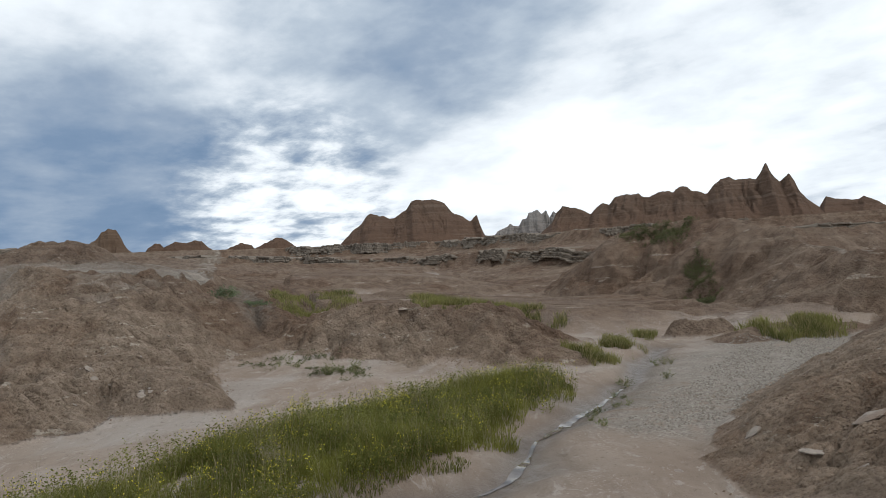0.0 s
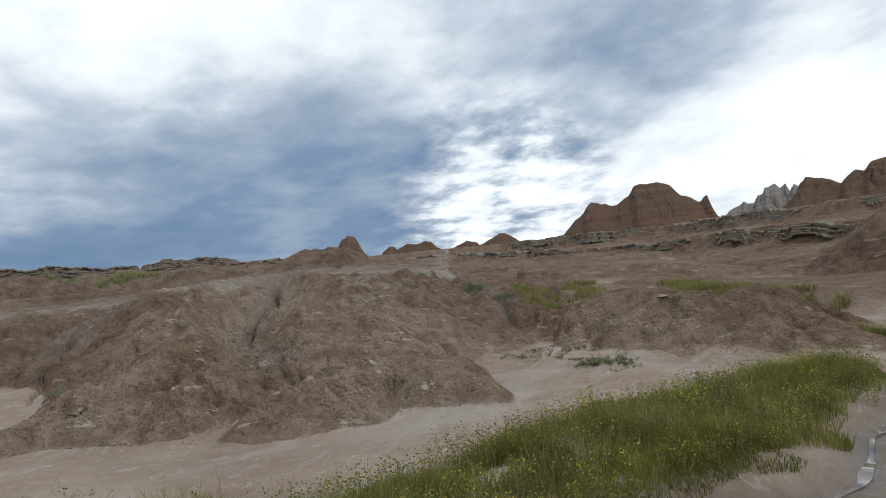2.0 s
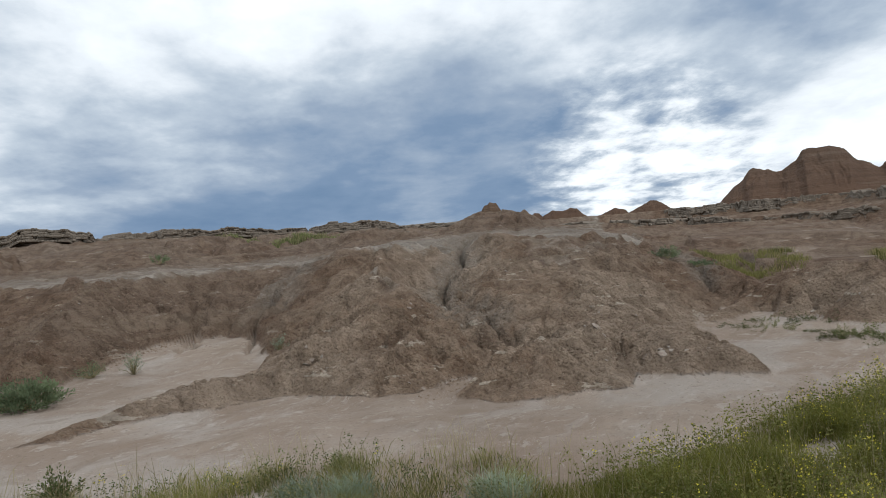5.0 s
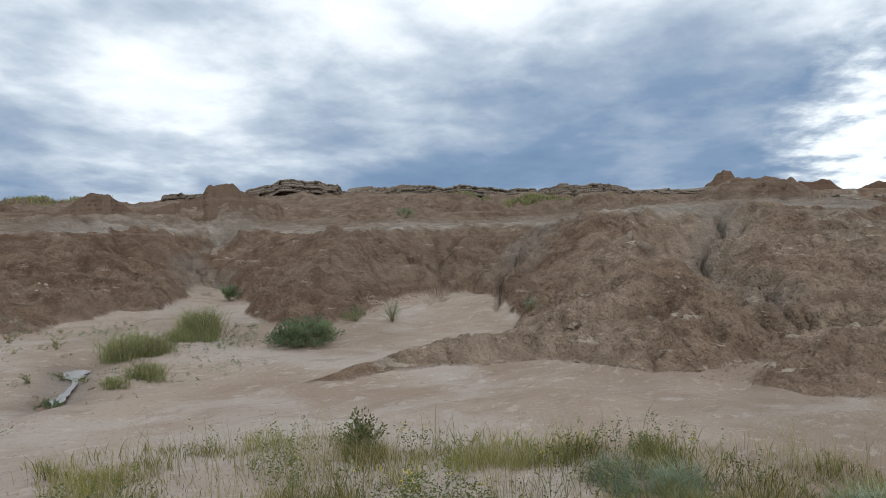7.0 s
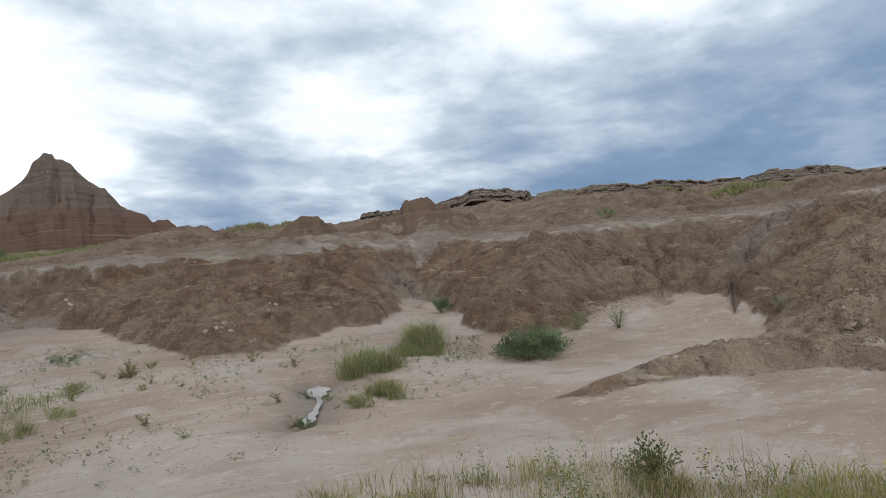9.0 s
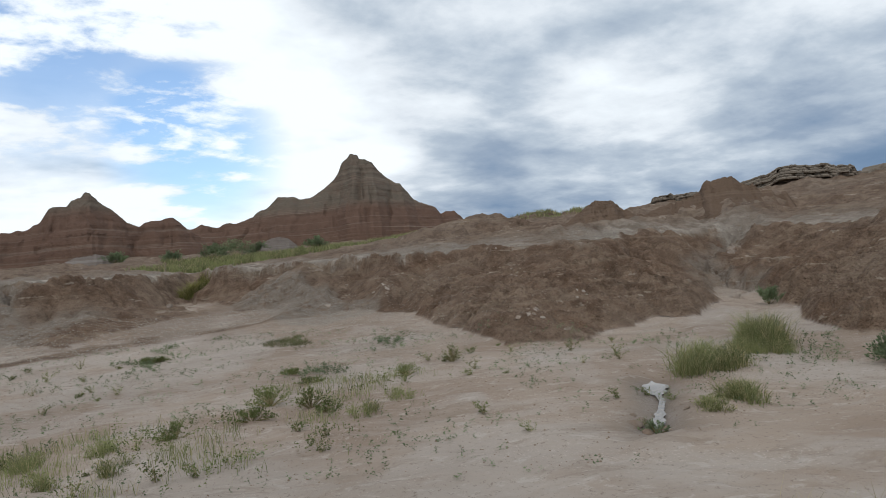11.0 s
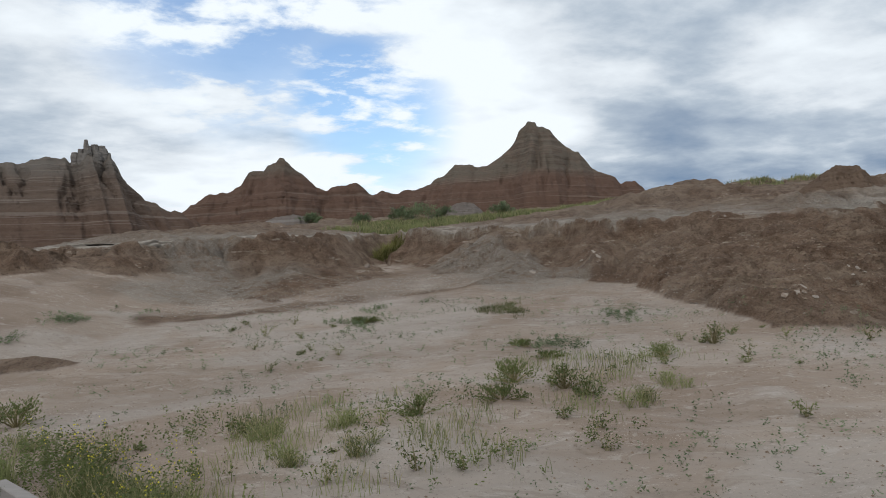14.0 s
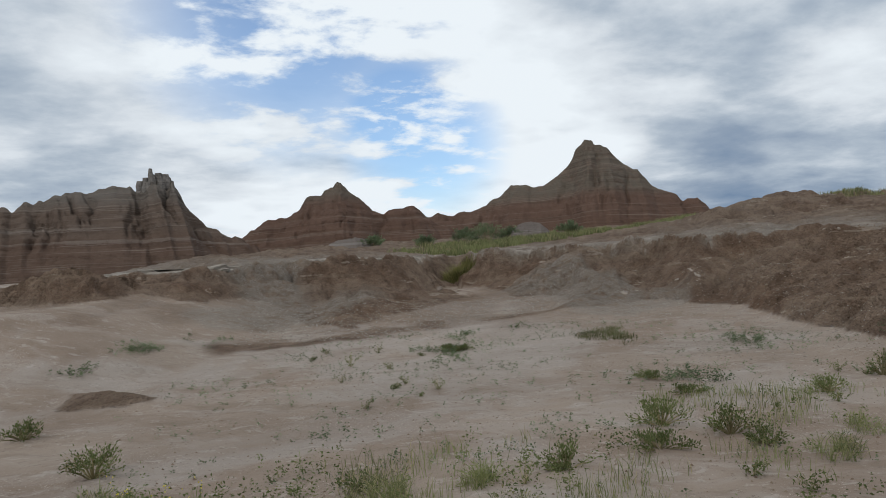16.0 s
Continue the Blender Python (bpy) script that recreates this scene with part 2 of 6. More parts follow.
# clay ridges: line of (x, y, height), fall per metre, wobble
RIDGES = [
    ([(-11.1, 9.6, 0.36), (-10.6, 11.5, 1.06), (-11.9, 13.6, 1.5), (-13.4, 15.6, 1.95), (-15.0, 17.3, 2.35), (-16.2, 17.0, 2.4)], 0.55, 0.35),
    ([(-6.7, 12.2, 0.32), (-8.4, 16.7, 1.3), (-9.4, 18.2, 1.66), (-9.2, 20.8, 2.1)], 0.48, 0.35),
    ([(-11.6, 19.8, 2.3), (-10.4, 20.6, 2.36), (-9.2, 20.9, 2.1)], 0.45, 0.3),
    ([(-10.4, 20.4, 2.3), (-10.3, 17.4, 1.55), (-9.6, 14.4, 0.95), (-8.9, 12.2, 0.4)], 0.42, 0.4),
    # long smooth gravel spur that climbs to the western rim
    ([(-25.2, -4.4, 0.55), (-28.0, -2.5, 1.08), (-30.6, -2.2, 1.66), (-33.4, -2.2, 2.05)], 0.26, 0.1),
    ([(-30.6, -4.8, 1.2), (-34.4, -4.6, 1.9), (-36, -4.8, 2.1)], 0.3, 0.1),
    ([(-9.3, 9.3, 0.12), (-9.2, 10.0, 0.4), (-10.2, 11.0, 0.75)], 0.6, 0.25),
    ([(-7.0, 9.6, 0.2), (-6.7, 10.5, 0.42), (-6.7, 11.6, 0.45)], 0.55, 0.2),
    ([(-4.4, 11.5, 0.12), (-5.1, 11.9, 0.25), (-6.0, 13.0, 0.4)], 0.5, 0.2),
    ([(-21.0, 6.0, 0.4), (-23.5, 5.8, 1.4), (-26.4, 5.5, 2.2)], 0.6, 0.25),
    ([(-29.4, -2.6, 1.2), (-31, -3.3, 1.8), (-32.6, -3.2, 2.3)], 0.55, 0.25),
    ([(-16.9, 8.2, 0.3), (-18.2, 8.9, 0.8), (-19.4, 10.2, 1.5), (-20.9, 12.0, 2.15)], 0.72, 0.3),
    ([(-18.4, 13.2, 0.75), (-19.6, 14.6, 1.4), (-21.2, 15.6, 2.1)], 0.7, 0.3),
    ([(-19.4, 2.4, 0.35), (-20.6, 2.9, 0.62), (-21.9, 3.9, 0.85), (-23.2, 4.0, 1.25), (-25.4, 4.4, 1.75)], 0.42, 0.3),
    ([(-20.6, 1.8, 0.3), (-21.8, 1.8, 0.62), (-25.2, 2.8, 1.3), (-28, 2.0, 1.85)], 0.4, 0.3),
    ([(-26.6, -0.4, 0.9), (-28.4, -0.2, 1.5), (-29.6, 0.2, 2.15)], 0.5, 0.25),
    # mid mound beside the stream flat
    ([(-5.0, 19.0, 0.5), (-4.1, 19.0, 0.95), (-2.9, 18.6, 1.08), (-1.65, 18.0, 1.17), (-0.6, 18.3, 0.95), (0.4, 18.9, 1.0), (1.5, 18.6, 0.55), (2.5, 18.9, 0.1)], 0.62, 0.35),
    ([(-1.65, 18.0, 1.12), (-1.3, 16.6, 0.5), (-1.1, 15.4, 0.06)], 0.5, 0.35),
    ([(0.3, 18.6, 0.98), (0.6, 16.9, 0.5), (0.9, 15.2, 0.05)], 0.42, 0.35),
    ([(1.2, 16.8, 0.4), (2.2, 15.6, 0.05)], 0.3, 0.3),
    # low clay hummocks at the head of the eastern wash
    ([(5.6, 19.4, 0.3), (6.5, 19.2, 0.32)], 0.9, 0.25),
    ([(6.6, 17.8, 0.16), (8.2, 18.6, 0.2), (9.6, 18.8, 0.12)], 0.35, 0.25),
    ([(9.8, 27, 0.5), (13, 25.5, 0.9)], 0.2, 0.3),
    # mound at the edge of the walk, east
    ([(5.4, 3.4, 1.25), (6.4, 6.6, 1.75), (8.4, 9.4, 1.8), (11.2, 13.4, 1.75), (14, 18, 1.7)], 0.44, 0.06),
    # thin spit in the wash
    ([(-11.5, 8.9, 0.12), (-12.0, 7.7, 0.14), (-12.0, 6.7, 0.08)], 0.42, 0.25),
    ([(-12.0, 6.4, 0.0), (-11.7, 5.6, -0.03), (-11.5, 4.8, -0.1)], 0.31, 0.2),
    # west mound below the rim
    ([(-23.7, -17.3, 1.9), (-24.1, -16.4, 2.3), (-24.7, -15.5, 2.3), (-25.4, -14.7, 1.9)], 0.62, 0.15),
    ([(-17.4, -9.1, 0.18), (-17.6, -9.9, 0.25), (-17.9, -10.8, 0.2)], 0.3, 0.2),
    # bank beside the western gully
    ([(-29.9, -11.6, 2.25), (-30.9, -10.0, 2.2), (-33.4, -9.4, 2.35)], 1.0, 0.15),
    ([(-31.2, -13.7, 2.4), (-27.0, -13.0, 1.42), (-24.2, -12.3, 0.92)], 0.2, 0.1),
    # gravel fan under that bank
    ([(-29.6, -9.8, 1.5), (-26.8, -9.2, 1.05), (-24.6, -8.6, 0.62)], 0.16, 0.1),
    # grassy hill and its spur
    ([(4.9, 39.8, 1.6), (7.4, 37.5, 3.5), (9.8, 36.8, 4.0), (11.8, 34.2, 3.85), (14, 32, 3.1), (20, 36, 3.3), (34, 40, 3.4)], 0.78, 0.5),
    ([(11.5, 33, 3.6), (13, 29.5, 2.9), (12.4, 27.7, 2.3), (12.2, 23.6, 1.9), (14.5, 20, 1.9)], 0.7, 0.6),
    # domes on the upland
    ([(-36.0, 2.4, 3.6), (-37.5, 4.2, 3.98), (-38.5, 6.4, 3.7)], 0.36, 0.4),
    ([(-31.0, 6.4, 2.95), (-31.6, 8.4, 3.0), (-33.4, 11, 3.1)], 0.5, 0.4),
    ([(-35, 13.2, 3.3), (-36.8, 14.9, 3.9), (-40, 17.5, 4.2)], 0.45, 0.5),
    ([(-33, 50, 5.0), (-29, 54, 5.0), (-26, 58, 4.8)], 0.22, 0.6),
    # smooth ochre hill right behind the big mound
    ([(-17.2, 24.6, 3.05), (-16.5, 24.9, 3.34), (-15.6, 25.2, 3.7), (-14.9, 25.6, 3.76), (-14.0, 25.9, 3.63), (-13.5, 26.1, 3.36), (-13.0, 26.3, 2.95)], 0.31, 0.15),
    # spurs that run down from the layered ledges
    ([(-31.8, 13.4, 2.85), (-34, 14.4, 3.5), (-36.5, 15.5, 4.1)], 0.36, 0.4),
    ([(-31, 17, 2.85), (-36, 20, 3.8), (-41, 22.5, 4.9)], 0.36, 0.5),
    ([(-29, 22, 3.05), (-34, 26.5, 3.9), (-39, 29, 4.9)], 0.36, 0.5),
    ([(-27, 30, 3.1), (-31, 34, 3.9), (-34.5, 37, 4.8)], 0.36, 0.5),
    # slope under the layered ledges
    ([(-45.2, 16.2, 4.5), (-42.2, 24.2, 5.0), (-40.4, 30.2, 5.05), (-37.2, 35.1, 4.8), (-34.1, 38.1, 4.9), (-32.4, 42, 4.9), (-32.8, 53, 5.15)], 0.3, 0.8),
    ([(-29, 48, 3.9), (-19, 60, 3.9), (-8, 64, 3.2)], 0.2, 0.8),
]
# gullies: line of (x, y, height), rise per metre
GULLIES = [
    ([(-8.2, 9.0, -0.26), (-8.1, 10.8, -0.2), (-8.6, 12.2, 0.2), (-9.8, 13.6, 0.5), (-11.6, 15.4, 0.55), (-12.3, 16.8, 0.76), (-12.9, 18.4, 1.35), (-13.6, 20.0, 2.0), (-14.2, 21.5, 2.5)], 0.6),
    ([(-14.6, 11.2, 0.16), (-15.8, 12.7, 0.46), (-16.4, 14.2, 0.76), (-17.2, 15.7, 1.46), (-18.3, 17.8, 2.05), (-19.0, 19.5, 2.5)], 0.62),
    ([(-16.6, 11.2, 0.24), (-17.8, 12.4, 0.55), (-19.6, 14.0, 1.2), (-20.6, 16.4, 1.9)], 0.7),
    ([(-5.6, 16.9, 0.0), (-5.65, 19.2, 0.16), (-6.2, 20.9, 0.6), (-7.4, 23.2, 1.3), (-8.2, 26, 1.5)], 0.45),
    ([(-30, -6.8, 0.86), (-31.6, -7.0, 1.0), (-32.8, -7.5, 1.12), (-33.9, -7.9, 1.6), (-36.5, -8.6, 2.4)], 1.3),
    ([(-20.2, 7.2, 0.1), (-22.4, 8.5, 0.22), (-25.2, 9.3, 0.6), (-27.6, 9.9, 0.95), (-29.2, 11.4, 1.15), (-30.6, 12.6, 1.9)], 0.75),
    ([(-5.3, 10.2, -0.24), (-5.7, 11.1, -0.12), (-6.2, 12.6, 0.25)], 0.6),
]
# ledges: brow line of (x, y, height), with the ground level behind it
TERRACES = [
    ([(9.2, 50.4, 3.2), (2.7, 59, 3.85), (-8, 72, 3.9), (-20, 74, 4.6), (-30, 74, 5.2)], [(-120, 200), (60, 300), (60, 60), (20, 50)]),
    ([(40, 62, 5.6), (12, 68, 5.7), (6, 75, 5.8), (-5, 88, 6.3), (-24, 88, 6.5), (-40, 84, 6.7), (-60, 70, 6.8)], [(-300, 200), (60, 400), (200, 200), (90, 60)]),
    ([(14, 43, 3.4), (17, 41.6, 3.5), (23, 44, 3.55), (40, 45, 3.7), (80, 48, 4.0)], [(120, 90), (10, 70)]),
]


# grey gravel fans and brown soil patches on the western flat: line, half width
GRAVEL_FANS = [([(-24.6, -12.0), (-26.6, -11.2), (-28.6, -12.6), (-30.4, -13.4)], 1.5), ([(-25.6, -10.8), (-28.0, -9.7)], 1.4), ([(-26.6, -2.6), (-29.2, -3.2), (-31.5, -4.6)], 1.5), ([(-25.4, -2.0), (-27.4, -1.2)], 0.8)]
SOIL_PATCHES = [([(-22.2, -10.4), (-22.7, -9.0), (-23.8, -7.5), (-24.9, -6.9)], 0.75), ([(-25.8, -5.0), (-26.4, -4.3)], 0.5), ([(-28.6, -7.6), (-30.0, -6.6)], 0.6)]


def wander(x, y):
    """The plan shaken a little, so that foot and rim meander."""
    return (x + 0.22 * fbm(x * 0.5, y * 0.5, 3, 3) + 0.08 * fbm(x * 1.9, y * 1.9, 2, 4),
            y + 0.22 * fbm(x * 0.5, y * 0.5, 3, 8) + 0.08 * fbm(x * 1.9, y * 1.9, 2, 9))


def terrain(x, y):
    """Height of the ground, and masks: clay, level top, gravel, wet."""
    wx, wy = wander(x, y)
    far = np.hypot(x, y)
    west = np.maximum(0, -x - 9)
    base = -0.2 + 1.9 * (1 - np.exp(-0.0017 * west * west))
    base = base + np.maximum(0, y - 13) * (0.05 - 0.032 * step(x, -4, 4)) + 0.3 * step(x, -1, -9) * step(y, 18, 25)
    base = base + step(x, -16, -21) * np.clip(-10.4 - y, 0, 4) * 0.27 + 0.06 * step(x, 4, 0) * step(y, 4, 2)
    base = base + 0.28 * step(y, 8.5, 12.5) * step(x, -13, -15.5) * (1 - step(y, 13, 15))
    base = np.minimum(base, 3.4)
    base = base + 0.03 * fbm(x * 0.45, y * 0.45, 3, 12) + 0.25 * step(far, 30, 80) * fbm(x * 0.05, y * 0.05, 4, 13)
    ds, ss, _ = near_line(x + 0.12 * grain(x * 2, y * 2, 5), y, STREAM)
    base = base - 0.15 * np.exp(-(ds / 0.4) ** 2) - 0.07 * np.exp(-(ds / 1.2) ** 2)
    dr, sr, _ = near_line(x, y + 0.15 * grain(x * 1.3, y * 1.3, 6), RILL)
    base = base - 0.05 * np.exp(-(dr / 0.3) ** 2)
    dp, _, _ = near_line(x, y, PUDDLE)
    base = base - 0.08 * np.exp(-(dp / 0.26) ** 2)
    # the upland
    foot, rim = FOOT + FAR_FOOT, RIM + FAR_RIM
    inf, inr = inside(wx, wy, foot), inside(wx, wy, rim)
    df, sf, _ = near_line(wx, wy, foot, True)
    drm, srm, _ = near_line(wx, wy, rim, True)
    top = 2.2 + 0.4 * np.exp(-((x + 14) / 4.5) ** 2) * step(y, 12, 18) + np.where(inr, 0.1 * np.minimum(drm, 17), 0) + 0.22 * step(x, -27, -32)
    top = top + 0.07 * fbm(x * 0.3, y * 0.3, 3, 21)
    top = top + np.where(inr, 1.15 * (ridged(x * 0.16, y * 0.16, 4, 23) - 0.5) * step(drm, 2, 9) * step(y, 2, 10) * (1 - step(far, 45, 60)), 0)
    u = np.where(inf & ~inr, df / (df + drm + 1e-6), 0)
    scarp = 0.14 + 0.28 * step(x, -25, -29) + 0.2 * step(y, -9, -12)
    toe = 0.09 * step(df, 0.0, 0.4) * (1 - step(u, 0.3, 0.8))
    prof = (1 - scarp) * u + scarp * step(u, 0.6, 0.95) + toe
    rill = ridged(sf * 0.75 + 3 + 0.4 * fbm(x * 0.6, y * 0.6, 2, 40), u * 1.1, 3, 41)
    prof = prof + np.sin(math.pi * u) * (0.14 * (rill - 0.55) + 0.05 * fbm(x * 0.8, y * 0.8, 3, 44))
    bank = np.where(inr, top, base + (top - base) * np.clip(prof, 0, 1.02))
    z = np.where(inf, np.maximum(base, bank), base)
    ax, ay = x + 0.35 * fbm(x * 0.8, y * 0.8, 3, 31), y + 0.35 * fbm(x * 0.8, y * 0.8, 3, 33)
    for line, fall, wobble in RIDGES:
        d, s, h = near_line(x + wobble * (ax - x) * 1.6, y + wobble * (ay - y) * 1.6, line)
        side = ridged(s * 0.9 + line[0][0], d * 0.35, 3, 35)
        tall = np.maximum(h - base, 0.05)
        way = fall * d * (1.12 - 1.5 * min(0.2, wobble) * side) / tall
        near = h - tall * way ** (0.85 if fall < 0.3 else 1.0 if wobble < 0.17 else 1.3 if fall < 0.6 else 1.12) - 0.03 * (1 - np.exp(-d / 0.4))
        z = np.where(d < 14, softmax(z, near, 0.07), z)
    for line, rise in GULLIES:
        d, s, h = near_line(ax, ay, line)
        sharp = 0.1 if line[0] == (-5.6, 16.9, 0.0) else 0.38
        z = np.where(d < 8.0, -softmax(-z, -(h + rise * d), 0.08), z)
        # the crevice at its bottom
        thin, _, _ = near_line(x + 0.16 * grain(x * 2.2, y * 2.2, 37) + (ax - x), y + 0.16 * grain(x * 2.2, y * 2.2, 38) + (ay - y), line)
        z = z - sharp * np.exp(-(thin / 0.10) ** 2) * step(h, 0.2, 0.5)
    # behind and in front of the ledges
    for line, back in TERRACES:
        d, s, h = near_line(wx, wy, line)
        on = inside(wx, wy, [(p[0], p[1]) for p in line] + back)
        z = np.where(on, np.maximum(z, h + 0.01 * np.minimum(d, 90)), np.maximum(z, h - 0.25 - 0.75 * np.minimum(d, 1.0) - 0.2 * d))
    z = z + step(far, 60, 160) * 0.5 * fbm(x * 0.02, y * 0.02, 4, 61) - step(far, 175, 420) * 9.0
    rise = z - base + 0.012 * fbm(x * 2.3, y * 2.3, 3, 66)
    clay = step(rise, 0.035, 0.065)
    # brown soil with low hummocks over the plain behind, and in tongues on the western flat
    plain_soil = step(y + 1.5 * fbm(x * 0.3, y * 0.3, 3, 67), 19, 23) * step(fbm(x * 0.22, y * 0.3, 4, 68), -1.1, -0.4)
    west_soil = step(x + 0.6 * y, -23, -30) * 0.55 * step(fbm(x * 0.25, y * 0.5, 4, 69), -0.35, 0.3)
    soil = np.maximum(plain_soil, west_soil) * (1 - clay)
    z = z + plain_soil * (1 - clay) * (1 - step(far, 70, 100)) * 1.1 * (np.maximum(0, ridged(x * 0.1, y * 0.2, 4, 70, 0.6) - 0.4) - 0.12)
    clay = np.maximum(clay, 0.95 * soil)
    for line, wide in SOIL_PATCHES:
        d, _, _ = near_line(ax, ay, line)
        clay = np.maximum(clay, 0.9 * step(d, wide, 0.45 * wide))
    # loose grey gravel: on level tops, in the gullies, along the eastern wash and on the western fan
    gravel = 0.8 * inr * np.exp(-(drm / 2.2) ** 2) * step(fbm(x * 0.5, y * 0.5, 3, 91), -0.35, 0.25) * (1 - step(far, 36, 50))
    for line, _ in GULLIES[:2] + GULLIES[3:4] + GULLIES[5:6]:
        d, s, h = near_line(ax, ay, line)
        gravel = np.maximum(gravel, 0.6 * step(d, 0.9, 0.2) * step(s, 2.5, 5))
    d, _, _ = near_line(ax, ay, [(3.2, 9.8), (5, 13.5), (8, 18)])
    gravel = np.maximum(gravel, 0.9 * step(d, 2.3, 1.2) * (1 - clay))
    for line, wide in GRAVEL_FANS:
        d, _, _ = near_line(ax, ay, line)
        gravel = np.maximum(gravel, 0.75 * step(d, wide, 0.4 * wide))
    wet = np.maximum(np.exp(-(ds / (0.55 + 0.3 * grain(x * 0.8, y * 0.8, 97))) ** 2) * (0.75 + 0.25 * np.exp(-(ds / 0.3) ** 2)), np.exp(-(dp / 0.45) ** 2) * 0.85)
    brow = np.where(inr, np.exp(-(drm / 0.7) ** 2), np.exp(-(drm / 0.14) ** 2)) * step(grain(x * 0.9, y * 0.9, 95), -0.5, 0.3) * (1 - step(far, 50, 70))
    edge = np.where(inr, 0.15 + 0.85 * np.exp(-(drm / 1.6) ** 2), 0.0)
    return z, clay, edge, gravel, wet, brow, rise


def relief(x, y, gx, gy, clay, top, rise):
    """Crumbly lumps, cracks and rills of the clay, and ripples of the sand; rills follow the fall of the ground (gx, gy)."""
    far = np.hypot(x, y)
    close = 1 - step(far, 50, 110)
    bx, by = x + 0.25 * grain(x * 1.1, y * 1.1, 73) + 0.06 * grain(x * 4.1, y * 4.1, 72), y + 0.25 * grain(x * 1.1, y * 1.1, 74) + 0.06 * grain(x * 4.1, y * 4.1, 79)
    lumps = 0.12 * (ridged(bx * 0.7, by * 0.7, 3, 71, 0.45) - 0.5) + 0.022 * fbm(x * 5.5, y * 5.5, 3, 76, 0.5)
    for scale, dome, joint, width, seed in ((1.4, 0.11, 0.035, 0.12, 301), (3.2, 0.065, 0.022, 0.18, 311), (7.0, 0.014, 0.008, 0.2, 321)):
        near, gap = clods(bx * scale, by * scale, seed)
        some = step(grain(x * 0.6, y * 0.6, seed + 3), -0.35, 0.25)
        lumps = lumps + dome * (0.35 - near * near) - joint * some * np.clip(1 - gap / width, 0, 1) ** 0.7
    crack = -0.10 * np.clip(1 - np.abs(grain(bx * 0.6 + 0.3 * grain(x * 4, y * 4, 78), by * 0.6, 77)) / 0.035, 0, 1)
    slope = np.hypot(gx, gy)
    dx, dy = gx / (slope + 1e-6), gy / (slope + 1e-6)
    broad, wide, narrow = 0, 0, 0
    for k in range(-4, 5):
        px, py = x + dx * k * 0.28, y + dy * k * 0.28
        broad = broad + grain((x + dx * k * 0.55) * 0.62, (y + dy * k * 0.55) * 0.62, 177)
        wide = wide + grain(px * 1.3 + 0.2 * (bx - x), py * 1.3, 171)
        narrow = narrow + grain(px * 3.4, py * 3.4, 173)
    rill = 0.12 * (np.minimum(1, np.abs(wide / 9) / 0.16) - 0.7) + 0.03 * (np.minimum(1, np.abs(narrow / 9) / 0.11) - 0.7)
    rill = rill + 0.22 * (np.minimum(1, np.abs(broad / 9) / 0.3) - 0.62)
    rill = rill - 0.24 * np.clip(1 - np.abs(wide / 9) / 0.02, 0, 1) - 0.10 * np.clip(1 - np.abs(narrow / 9) / 0.03, 0, 1)
    steep = step(slope, 0.12, 0.4)
    ease = 0.1 + 0.9 * step(rise, 0.03, 0.4)
    bed = rise / 0.36 + 0.55 * fbm(x * 0.33, y * 0.33, 3, 181) + 0.12 * fbm(x * 2.1, y * 2.1, 2, 183)
    part_way = bed - np.floor(bed)
    bench = 0.36 * (step(part_way, 0.45, 0.95) - part_way) * (0.12 + 0.5 * step(fbm(x * 0.5, y * 0.5, 3, 187), -0.3, 0.5))
    lumps = lumps + bench * step(rise, 0.1, 0.3) * (1 - step(slope, 0.5, 0.9))
    z = clay * close * (1 - 0.65 * step(top, 0.3, 0.8)) * (1 - 0.45 * step(x, 0.5, 2.5)) * ease * (lumps + crack + steep * rill)
    return z + (1 - clay) * close * (0.02 * fbm(x * 1.6, y * 1.6, 3, 81) + 0.01 * fbm(x * 7 + y * 2, y * 2.4, 2, 85))


